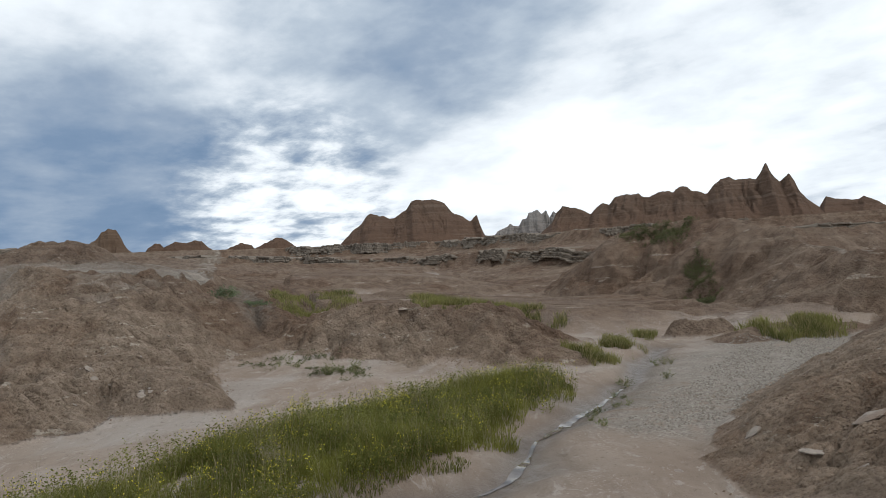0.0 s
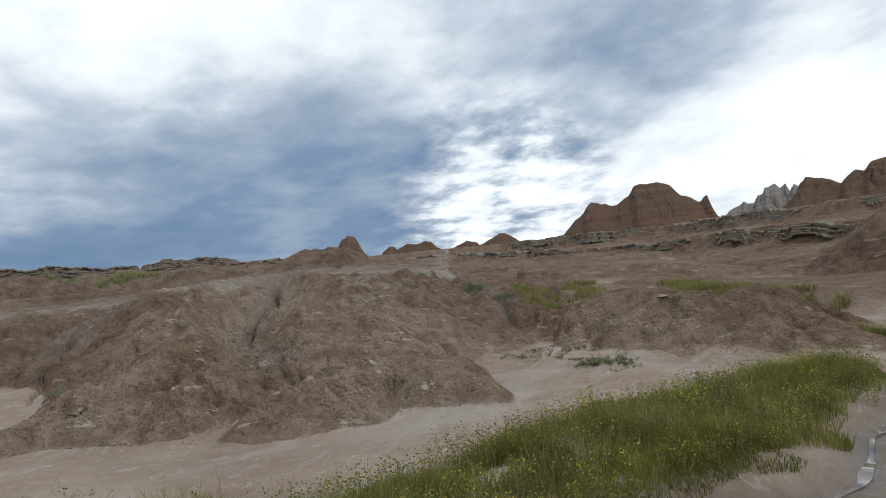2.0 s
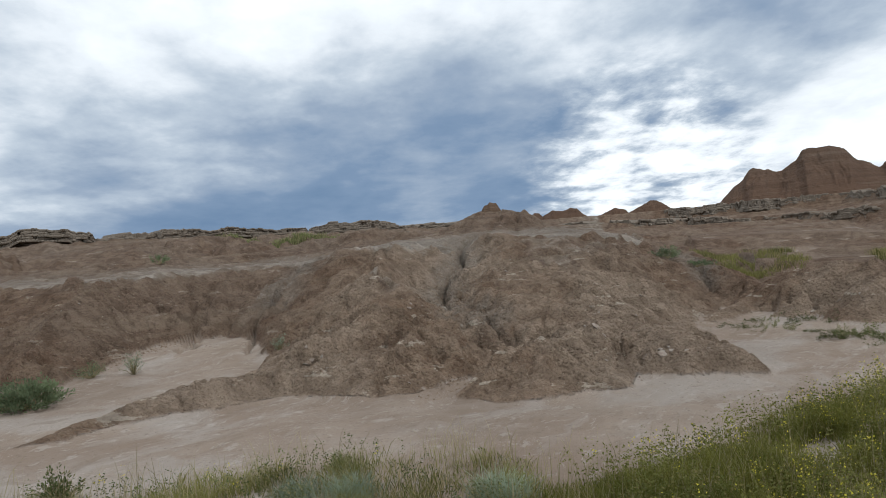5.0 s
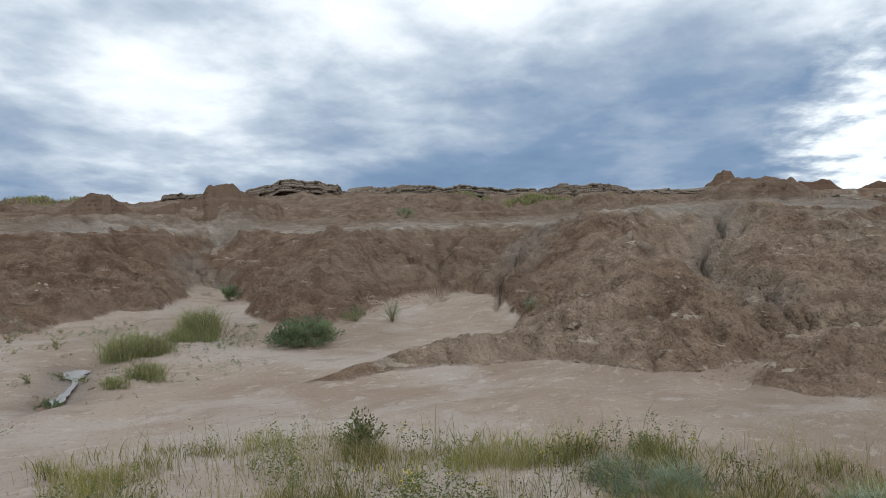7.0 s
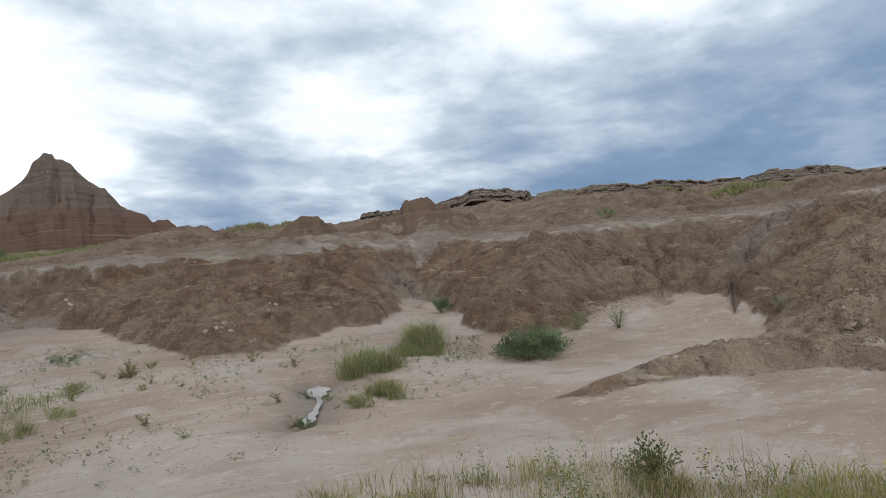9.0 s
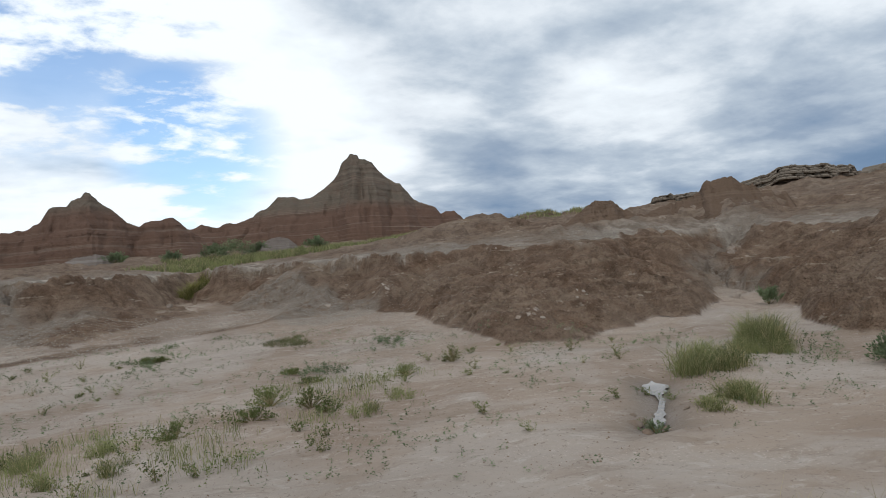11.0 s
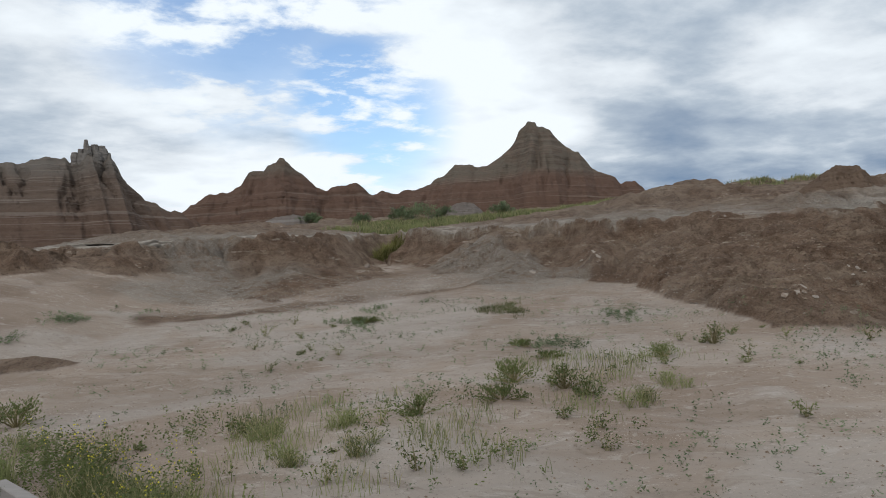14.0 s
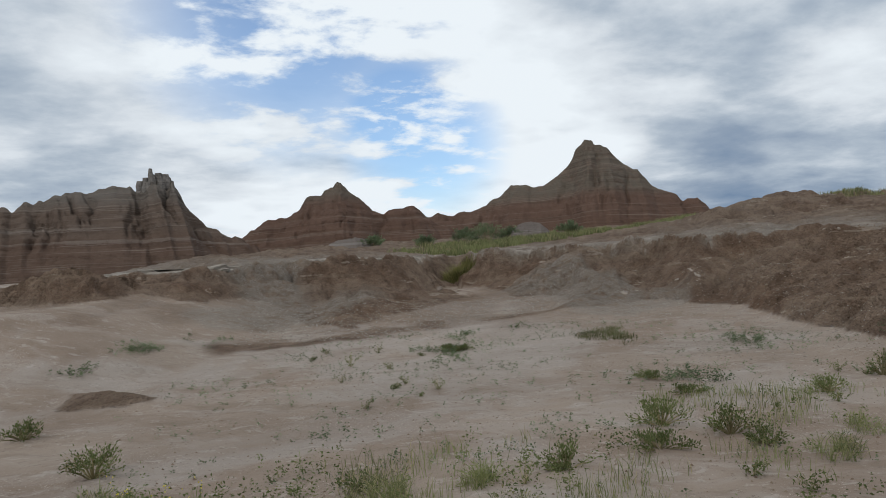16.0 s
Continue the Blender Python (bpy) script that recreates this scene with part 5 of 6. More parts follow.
def leaf_mesh(name, rng, centre, out, size, mat, ratio=0.5, droop=0.2):
    V, a, b = leaves(rng, centre, out, size, ratio, droop)
    return mesh_np(name, V, None, np.concatenate([a, b]), mat)


def blade_mesh(name, rng, at, length, width, mat, lean=0.35, z=None, dome=None):
    V, q, t = blades(rng, at, length, width, lean, z, dome)
    return mesh_np(name, V, q, t, mat)


def stuff(name, me, label, category="grass"):
    return tagged(new(name, me), label, category, kind="stuff")


MEADOW = [(-4.9, 5.2), (-4.1, 6.4), (-3.3, 8.1), (-2.3, 10.2), (-0.8, 11.9), (0.1, 12.9), (1.2, 14.0), (1.9, 13.6), (1.7, 12.2), (1.1, 10.8), (0.65, 9.5), (0.25, 8.3), (-0.7, 7.0), (-1.6, 5.6), (-2.6, 4.2), (-4.2, 4.2)]
VERGE = [(-10.4, 1.2), (-10.2, 2.5), (-9.2, 3.6), (-8.1, 4.9), (-6.9, 5.9), (-5.6, 6.8), (-4.4, 5.2), (-3.6, 3.4), (-6.0, 2.0), (-8.6, 0.9)]
rng = np.random.default_rng(4)
dense = scatter(rng, MEADOW, 66000, 0.12, 201)
rim_way, _, _ = near_line(dense[:, 0], dense[:, 1], MEADOW, True)
swell = (0.45 + 0.55 * step(rim_way, 0.0, 0.9)) * (0.85 + 0.4 * fbm(dense[:, 0] * 1.1, dense[:, 1] * 1.1, 3, 203))
stuff("meadow_grass", blade_mesh("meadow_grass", rng, dense, 0.29 * swell, 0.0085, GRASS, 0.6), "thick green and yellowish grass beside the wash")
tall = scatter(rng, MEADOW, 2600, 0.6, 205)
stuff("tall_grass", blade_mesh("tall_grass", rng, tall, 0.42, 0.0045, STEM, 0.35), "thin dry seed stalks standing in the grass")
verge = np.concatenate([scatter(rng, VERGE, 13000, 0.86, 209), scatter(rng, VERGE, 5000, 0.3, 210)])
swell = 0.45 + 1.0 * np.clip(0.4 + 0.9 * fbm(verge[:, 0] * 2.3, verge[:, 1] * 2.3, 3, 211), 0, 1)
stuff("verge_grass", blade_mesh("verge_grass", rng, verge, 0.15 * swell, 0.0065, VERGE_GREEN, 0.9), "patchy green grass on bare sandy ground")
stalks = scatter(rng, VERGE, 1200, 0.9, 213)
stuff("verge_stalks", blade_mesh("verge_stalks", rng, stalks, 0.42, 0.005, STEM, 0.45), "thin dry grass stalks on sandy ground")


def herbs(poly, count, clump, tall, per, leaf, seed, mat):
    """Leafy herbs: leaves up thin stems, all in one mesh."""
    r = np.random.default_rng(seed)
    at = scatter(r, poly, count, clump, seed)
    z = heights(at[:, 0], at[:, 1])
    h = tall * r.uniform(0.5, 1.2, count)
    lean = r.normal(0, 0.18, (count, 2))
    t = r.uniform(0.15, 1.0, (count, per))
    c = np.stack([at[:, 0, None] + lean[:, 0, None] * t * h[:, None], at[:, 1, None] + lean[:, 1, None] * t * h[:, None], z[:, None] + t * h[:, None]], -1).reshape(-1, 3)
    c = c + r.normal(0, 0.018, c.shape)
    out = r.normal(size=c.shape)
    out[:, 2] = np.abs(out[:, 2]) * 0.6 + 0.25
    return leaf_mesh("herbs", r, c, out, leaf, mat, 0.45), at, h, lean, z


me, at, h, lean, z = herbs(MEADOW, 4600, 0.4, 0.32, 16, 0.032, 221, MEADOW_LEAF)
stuff("meadow_herbs", me, "leafy green herbs among the grass", "herbs")


def blossom(at, h, lean, z, seed, share, per=7):
    r = np.random.default_rng(seed)
    k = np.nonzero((r.uniform(size=len(at)) < share) & (0.5 + 0.5 * fbm(at[:, 0] * 0.9, at[:, 1] * 0.9, 3, seed) > 0.42))[0]
    t = r.uniform(0.75, 1.12, (len(k), per))
    c = np.stack([at[k, 0, None] + lean[k, 0, None] * t * h[k, None], at[k, 1, None] + lean[k, 1, None] * t * h[k, None], z[k, None] + t * h[k, None]], -1).reshape(-1, 3)
    c = c + r.normal(0, 0.022, c.shape)
    return leaf_mesh("flowers", r, c, r.normal(size=c.shape) + np.array([0, 0, 0.6]), 0.016, FLOWER, 0.8, 0.0)


stuff("yellow_flowers", blossom(at, h, lean, z, 225, 0.26), "small bright yellow clover flowers in the grass", "flowers")
me, at, h, lean, z = herbs(VERGE, 420, 0.95, 0.24, 20, 0.028, 231, WEED)
stuff("verge_herbs", me, "leafy weeds on sandy ground", "herbs")
stuff("verge_flowers", blossom(at, h, lean, z, 235, 0.12), "small yellow flowers on weeds", "flowers")
DECK_SIDE = [(-13.4, -6.6), (-12.2, -4.7), (-11.4, -3.9), (-10.6, -3.7), (-10.9, -4.5), (-11.7, -5.5), (-12.3, -6.6)]
me, at, h, lean, z = herbs(DECK_SIDE, 300, 0.6, 0.38, 26, 0.03, 241, WEED)
stuff("deck_side_herbs", me, "bushy green weeds beside the boardwalk", "herbs")
stuff("deck_side_flowers", blossom(at, h, lean, z, 245, 0.25, 8), "small yellow flowers beside the boardwalk", "flowers")
side = scatter(rng, DECK_SIDE, 2600, 0.6, 249)
stuff("deck_side_grass", blade_mesh("deck_side_grass", rng, side, 0.32, 0.009, OLIVE, 0.5), "green grass beside the boardwalk")
FLAT = [(-12.6, -6.4), (-14.4, -6.2), (-15.6, -4.2), (-15.2, -1.6), (-16.8, 0.6), (-17.6, -0.4), (-17.2, -2.6), (-13.6, -0.6), (-12.2, -2.6), (-11.6, -4.0)]
me, at, h, lean, z = herbs(FLAT, 300, 0.75, 0.16, 10, 0.035, 251, WEED)
stuff("flat_herbs", me, "sparse small weeds on the sandy flat", "herbs")
thin = scatter(rng, FLAT, 2300, 0.85, 255)
stuff("flat_grass", blade_mesh("flat_grass", rng, thin, 0.17, 0.006, OLIVE, 0.5), "sparse thin grass on the sandy flat")

SANDFLAT = [(-13, -6.4), (-17, -9.6), (-22, -9.8), (-24, -6), (-24, -1.5), (-20.5, 1.8), (-19.5, 5), (-17, 7), (-13, 5), (-11.6, 1.0), (-12, -3)]
me, at, h, lean, z = herbs(SANDFLAT, 1500, 0.8, 0.06, 9, 0.03, 257, SHRUB)
stuff("sand_sprouts", me, "tiny dark green sprouts on the sandy flat", "herbs")
for k, (poly, count) in enumerate((([(-18.6, -11.9), (-21, -12.0), (-23.2, -11.4), (-23.2, -10.7), (-21, -11.1), (-18.6, -11.3)], 150), ([(-19.4, -5.4), (-22, -7), (-24.4, -6), (-24.6, -4.4), (-21.4, -4.4)], 170),
                                   ([(-17.6, -2.6), (-20.4, -1.6), (-21.6, -0.6), (-20.4, -0.2), (-17.6, -1.4)], 140), ([(-17, 2.6), (-19, 4.4), (-20, 6.6), (-17.5, 7.4), (-14.6, 5.6)], 150))):
    me, at, h, lean, z = herbs(poly, count, 0.9, 0.09, 14, 0.035, 263 + k, SHRUB)
    stuff("sand_sprouts", me, "clusters of small dark green sprouts on the sand", "herbs")

# greens farther off: strips of grass on the plain, the hill and the upland
FAR_GREENS = [
    ("strip of green grass behind the mid mound", [(-2.6, 28.4), (0.3, 26.2), (2.2, 24), (3.2, 22), (2.3, 21.4), (0.4, 23), (-2.2, 25.4)], 6500, 0.25, 0.016, 0.5),
    ("green grass in the swale beside the big mound", [(-9.4, 32.8), (-6.5, 31.5), (-4.5, 28.6), (-4.0, 25), (-5.0, 23.3), (-6.3, 22.7), (-7.0, 24.6), (-8.2, 28)], 7000, 0.22, 0.016, 0.65),
    ("short grass along the upper stream", [(1.7, 14.9), (2.8, 17.4), (4.4, 20.6), (5.2, 20.2), (4.0, 17.2), (2.9, 14.8)], 4800, 0.2, 0.011, 0.8),
    ("grass clump on a low hummock", [(6.4, 17.6), (7.0, 18.6), (8.8, 19.2), (9.6, 18.6), (8.8, 17.6), (7.2, 16.8)], 3200, 0.24, 0.014, 0.4),
    ("dark green scrub on the clay hill", [(6.6, 38), (8.4, 37.6), (10.4, 36.4), (11, 35.4), (10.0, 33.6), (8.8, 33.2), (7.6, 33.6), (8.0, 35.5)], 1900, 0.2, 0.028, 0.85),
    ("green scrub at the foot of the clay hill", [(7.4, 27.6), (8.6, 31), (9.8, 31.6), (10.0, 29.6), (8.8, 27.4)], 1700, 0.22, 0.026, 0.7),
    ("patch of bright green grass on the upland", [(-33.5, 27.5), (-31.4, 31.4), (-28.8, 34.6), (-27.4, 33.6), (-29.6, 29.8), (-31.6, 26.6)], 4200, 0.28, 0.03, 0.3),
    ("band of green grass in front of the buttes", [(-40, -12), (-44, -11.6), (-50, -13), (-52, -4), (-50, 3), (-45, 2.4), (-44.5, -3), (-42, -7.5), (-38.5, -9)], 14000, 0.3, 0.03, 0.7),
    ("green grass on the upland beside the clay cone", [(-38.5, 7.8), (-40.5, 11.6), (-43.5, 12), (-45, 7), (-41.5, 6)], 2600, 0.2, 0.03, 0.5),
    ("short dark green growth on the flat below the mound", [(-21.0, -3.8), (-22.6, -3.4), (-23.2, -2.4), (-22.2, -2.2), (-20.6, -2.2), (-19.6, -2.6), (-19.8, -3.2)], 1500, 0.08, 0.01, 0.97),
    ("small dark scrub sprouts on the pale flat between the mounds", [(-5.2, 17.4), (-3.2, 17.0), (-1.8, 15.2), (-2.2, 13.6), (-3.6, 13.6), (-5.0, 16)], 620, 0.07, 0.02, 0.95),
]
for k, (label, poly, count, tall, wide, clump) in enumerate(FAR_GREENS):
    r = np.random.default_rng(300 + k)
    p = scatter(r, poly, count, clump, 300 + 7 * k)
    if "scrub" in label:
        me, *_ = herbs(poly, count // 2, clump, tall * 0.9, 16, 0.05 if tall > 0.1 else 0.03, 330 + k, SCRUB)
        stuff("low_scrub", me, label, "scrub")
    else:
        stuff("far_grass", blade_mesh("far_grass", r, p, tall, wide, SCRUB if "dark" in label else VERGE_GREEN if k < 4 else OLIVE, 0.6), label)


# ---------------------------------------------------------------- bushes
def bush(x, y, radius, height, mat, label, seed, leaf=0.06, count=2600, stems=26, sink=0.0):
    """A low bush: twigs from one root, leaves round them."""
    r = np.random.default_rng(seed)
    z = float(heights([x], [y])[0]) - 0.03
    root = tagged(new("bush"), label, "bush", "bushes in the wash")
    root.matrix_world = pose(x, y, z)
    a, e = r.uniform(0, 6.283, stems), r.uniform(0.25, 1.4, stems)
    reach = r.uniform(0.75, 1.05, stems)
    ends = np.stack([np.cos(a) * np.cos(e) * radius, np.sin(a) * np.cos(e) * radius, np.sin(e) * height], 1) * reach[:, None]
    V, F = [], []
    for p in ends:
        side = np.cross(p, (0, 0, 1.0))
        side = side / (np.linalg.norm(side) + 1e-9) * 0.008
        for q in (side, np.cross(side, p) / (np.linalg.norm(p) + 1e-9)):
            i = len(V)
            mid = p * 0.5 + np.array([0, 0, 0.08 * height])
            V += [-q, q, mid + q * 0.7, mid - q * 0.7, p + q * 0.3, p - q * 0.3]
            F += [(i, i + 1, i + 2, i + 3), (i + 3, i + 2, i + 4, i + 5)]
    tagged(part("twig", mesh_np("twig", V, F, None, STEM), root, "thin woody twigs"), kind="stuff")
    k = r.integers(0, stems, count)
    t = r.uniform(0.35, 1.05, count) ** 0.7
    c = ends[k] * t[:, None] + r.normal(0, 0.075, (count, 3)) * np.array([radius, radius, height])
    c[:, 2] = np.abs(c[:, 2]) + 0.02
    out = c / np.array([radius, radius, height]) ** 2 * radius + r.normal(0, 0.5, (count, 3)) + np.array([0, 0, 0.3])
    tagged(part("foliage", leaf_mesh("foliage", r, c, out, leaf, mat, 0.42, 0.1), root), kind="stuff")
    return root


def tussock(x, y, radius, height, mat, label, seed, count=1500, wide=0.007):
    """A tuft of upright grass with a few leafy shoots."""
    r = np.random.default_rng(seed)
    z = float(heights([x], [y])[0])
    root = tagged(new("grass_tussock"), label, "grass", "grass tussocks in the wash")
    root.matrix_world = pose(x, y, z)
    tufts = 9
    ta, td = r.uniform(0, 6.283, tufts), radius * np.sqrt(r.uniform(0.02, 0.85, tufts))
    th = r.uniform(0.45, 1.15, tufts) * (1 - 0.35 * (td / radius) ** 2)
    k = r.integers(0, tufts, count)
    p = np.stack([np.cos(ta[k]) * td[k], np.sin(ta[k]) * td[k] * 0.85], 1) + r.normal(0, 0.16 * radius, (count, 2))
    d = np.hypot(p[:, 0], p[:, 1])
    hz = heights(x + p[:, 0], y + p[:, 1]) - z
    tagged(part("tuft", blade_mesh("tuft", r, p, height * 0.95 * th[k], wide, mat, 0.95, hz), root), kind="stuff")
    m = count
    k = r.integers(0, count, m)
    c = np.stack([p[k, 0], p[k, 1], hz[k] + r.uniform(0.05, 0.7, m) * height * np.clip(1 - 0.4 * (d[k] / radius) ** 2, 0.3, 1)], 1) * np.array([1.1, 1.1, 1])
    out = np.stack([p[k, 0], p[k, 1], 0.6 * radius + 0 * d[k]], 1) + r.normal(0, 0.3 * radius, (m, 3))
    tagged(part("foliage", leaf_mesh("foliage", r, c, out, 0.04, OLIVE, 0.22), root, "leafy green shoots"), kind="stuff")
    return root


bush(-13.05, 2.1, 0.17, 0.13, SHRUB, "small dark green plant at the edge of the puddle", 399, 0.04, 300, 14)
bush(-14.75, 6.7, 0.78, 0.46, SHRUB, "low dense grey-green bush on the sand", 401, 0.06, 5600, 48)
bush(-21.9, 8.6, 0.42, 0.42, SHRUB, "small dark green bush at a gully mouth", 403, 0.06, 1300, 16)
bush(-16.5, 9.0, 0.42, 0.36, SHRUB, "small sparse twiggy bush on the sand", 405, 0.04, 500, 30)
bush(-15.8, 9.5, 0.36, 0.5, SAGE, "thin grey twiggy bush on the sand", 407, 0.04, 380, 26)
bush(-13.6, 11.6, 0.3, 0.4, SAGE, "small grey twiggy bush at the mound's foot", 409, 0.04, 340, 18)
bush(-7.7, 22.2, 0.5, 0.4, SHRUB, "small dark bush on the slope", 411, 0.06, 900, 16)
bush(-6.9, 22.3, 0.7, 0.16, SHRUB, "low spreading dark bush on the slope", 412, 0.06, 900, 16)
bush(-25.4, 17.6, 0.4, 0.4, SHRUB, "small dark bush on the upland rim", 413, 0.06, 700, 14)
tussock(-36.0, -8.1, 0.75, 0.5, VERGE_GREEN, "rounded green grass clump at the gully head", 451, 2600, 0.02)
for x, y, radius, high, seed in ((-51.6, -10.4, 1.0, 0.8, 461), (-51.4, -9.1, 1.3, 1.15, 463), (-51.6, -7.6, 0.9, 0.8, 465), (-51.5, -4.0, 0.9, 0.7, 467), (-49.4, -15.6, 0.8, 0.6, 469), (-50.4, -12.6, 0.9, 0.6, 471)):
    bush(x, y, radius, high, SHRUB, "rounded dark green shrub in the grass below the buttes", seed, 0.12, 1500, 24)
tussock(-15.9, 3.9, 0.72, 0.42, OLIVE, "broad clump of green grass beside the puddle", 421, 2400)
tussock(-17.3, 5.9, 0.62, 0.52, OLIVE, "tall yellow-green grass clump on the sand", 423, 2200)
tussock(-16.6, 5.4, 0.5, 0.34, OLIVE, "green grass clump on the sand", 425, 1400)
tussock(-14.0, 3.65, 0.45, 0.24, OLIVE, "low green grass clump beside the puddle", 427, 1100)
tussock(-13.55, 3.0, 0.28, 0.14, OLIVE, "thin low grass beside the puddle", 429, 420)
for x, y, radius, high, leaf, seed in ((-15.9, -2.35, 0.42, 0.3, 0.035, 431), (-15.55, -1.75, 0.3, 0.3, 0.035, 433), (-15.0, -2.45, 0.36, 0.14, 0.03, 435), (-15.25, -1.5, 0.2, 0.16, 0.03, 436),
                                       (-14.4, -3.25, 0.26, 0.2, 0.03, 438), (-17.35, -0.35, 0.3, 0.22, 0.03, 439), (-18.1, 0.5, 0.2, 0.34, 0.03, 440), (-17.3, -1.9, 0.3, 0.1, 0.03, 432),
                                       (-18.2, -2.3, 0.24, 0.1, 0.03, 434), (-14.2, -7.6, 0.36, 0.32, 0.035, 448), (-15.6, -9.6, 0.3, 0.24, 0.035, 450), (-21.3, -5.5, 0.4, 0.14, 0.04, 452)):
    bush(x, y, radius, high, WEED, "leafy green weed clump on the sandy flat", seed, leaf, int(2600 * radius), 26)
for x, y, radius, high, seed in ((-14.85, -1.05, 0.22, 0.24, 437), (-15.6, -0.6, 0.3, 0.18, 453), (-13.0, -4.2, 0.2, 0.22, 454), (-13.3, -3.6, 0.22, 0.22, 455), (-13.6, -4.6, 0.2, 0.24, 456), (-14.0, -3.9, 0.22, 0.2, 457),
                                 (-13.9, -4.8, 0.3, 0.2, 458), (-13.4, -7.0, 0.26, 0.24, 459)):
    tussock(x, y, radius, high, OLIVE, "small thin grass tuft on the sandy flat", seed, 220, 0.006)
tussock(-6.35, 4.7, 0.5, 0.26, SAGE, "soft grey-green sage tuft in the grass", 441, 1500, 0.008)
tussock(-4.9, 5.2, 0.4, 0.26, SAGE, "soft grey-green sage tuft in the grass", 443, 1300, 0.008)
tussock(-6.9, 5.6, 0.22, 0.2, OLIVE, "upright green grass tuft", 445, 320)
bush(-8.9, 3.8, 0.3, 0.34, WEED, "leafy weed tuft at the edge of the wash", 447, 0.04, 780, 30)


# small upright weeds: four kinds, repeated
def sprig(seed, tall, label):
    r = np.random.default_rng(seed)
    root = tagged(new("weed_sprig"), label, "weed", "weeds on the sand")
    n = 9
    a, lean = r.uniform(0, 6.283, n), r.uniform(0.2, 1.3, n)
    ends = np.stack([np.cos(a) * lean * tall, np.sin(a) * lean * tall, tall * r.uniform(0.6, 1.1, n)], 1)
    V, F = [], []
    for p in ends:
        i = len(V)
        q = np.array([-p[1], p[0], 0]) / (np.hypot(p[0], p[1]) + 1e-9) * 0.004
        V += [-q, q, p + q * 0.4, p - q * 0.4]
        F.append((i, i + 1, i + 2, i + 3))
    tagged(part("stem", mesh_np("stem", V, F, None, STEM), root), kind="stuff")
    k, t = r.integers(0, n, 110), r.uniform(0.15, 1.05, 110)
    c = ends[k] * t[:, None] + r.normal(0, 0.012, (110, 3))
    out = r.normal(size=(110, 3)) + np.array([0, 0, 0.5])
    tagged(part("foliage", leaf_mesh("foliage", r, c, out, 0.035, WEED, 0.4), root), kind="stuff")
    return root


kinds = [sprig(501, 0.13, "small leafy green weed on sand"), sprig(502, 0.22, "upright leafy weed on sand"), sprig(503, 0.07, "tiny low weed on sand"), sprig(504, 0.16, "small branching weed on sand")]
r = np.random.default_rng(9)
SPOTS = [(FLAT, 14), ([(-12, 1), (-12.6, 4), (-14, 6), (-17.5, 7), (-20, 4), (-20, 0), (-16, -0.5)], 20), ([(-22, -8), (-18, -9.5), (-14.5, -7.4), (-16.5, -4), (-20.5, -4.5)], 12),
         ([(-4.8, 15.9), (-2.6, 14.2), (-1.6, 13.9), (-2.2, 15.6), (-4.6, 16.8)], 18), ([(1.0, 8.8), (1.9, 11.5), (3.6, 15.5), (4.4, 15.2), (2.6, 11), (1.7, 8.6)], 14)]
for poly, count in SPOTS:
    for px, py in scatter(r, poly, count, 0.55, 521):
        kind = kinds[int(r.integers(0, 4))]
        m = pose(px, py, float(heights([px], [py])[0]) - 0.01, 0, 0, r.uniform(0, 360)) @ Matrix.Scale(r.uniform(0.6, 1.15), 4)
        copy_thing(kind, m)
for kind, (px, py) in zip(kinds, ((-16.9, -0.4), (-13.3, -4.4), (-14.3, -3.3), (-12.7, -4.8))):
    kind.matrix_world = pose(px, py, float(heights([px], [py])[0]) - 0.01)


# ---------------------------------------------------------------- stones
def stone_mesh(name, seed, flat, mat):
    """A weathered stone: a lump cut by random planes, laid flat."""
    r = np.random.default_rng(seed)
    bm = bmesh.new()
    bmesh.ops.create_icosphere(bm, subdivisions=3, radius=0.5)
    cuts = [(Vector(c).normalized(), float(d)) for c, d in zip(r.normal(size=(13, 3)), r.uniform(0.26, 0.45, 13))]
    for v in bm.verts:
        for c, d in cuts:
            over = v.co.dot(c) - d
            if over > 0:
                v.co -= c * over * 0.92
        v.co *= 1 + 0.12 * noise.noise(v.co * 7 + Vector((seed, 0, 0)))
        v.co.z *= flat
    me = bpy.data.meshes.new(name)
    bm.to_mesh(me)
    bm.free()
    me.materials.append(mat)
    return me


pale = [stone_mesh("pale_stone", 11 + i, f, PALE) for i, f in enumerate((0.32, 0.25, 0.4, 0.22))]
brown = [stone_mesh("brown_stone", 31 + i, 0.8, DARK_ROCK) for i in range(3)]


def stone(x, y, size, meshes, label, r, group):
    z, zx, zy = (float(v) for v in heights([x, x + 0.25, x], [y, y, y + 0.25]))
    nrm = Vector((-(zx - z) / 0.25, -(zy - z) / 0.25, 1)).normalized()
    tip = nrm.to_track_quat("Z", "Y").to_matrix().to_4x4()
    ob = new("stone", meshes[int(r.integers(0, len(meshes)))])
    s = r.uniform(0.75, 1.25)
    ob.matrix_world = pose(x, y, z - size * 0.06) @ tip @ pose(0, 0, 0, r.uniform(-8, 8), r.uniform(-8, 8), r.uniform(0, 360)) @ Matrix.Diagonal((size * s, size / s, size, 1))
    return tagged(ob, label, "stone", group)


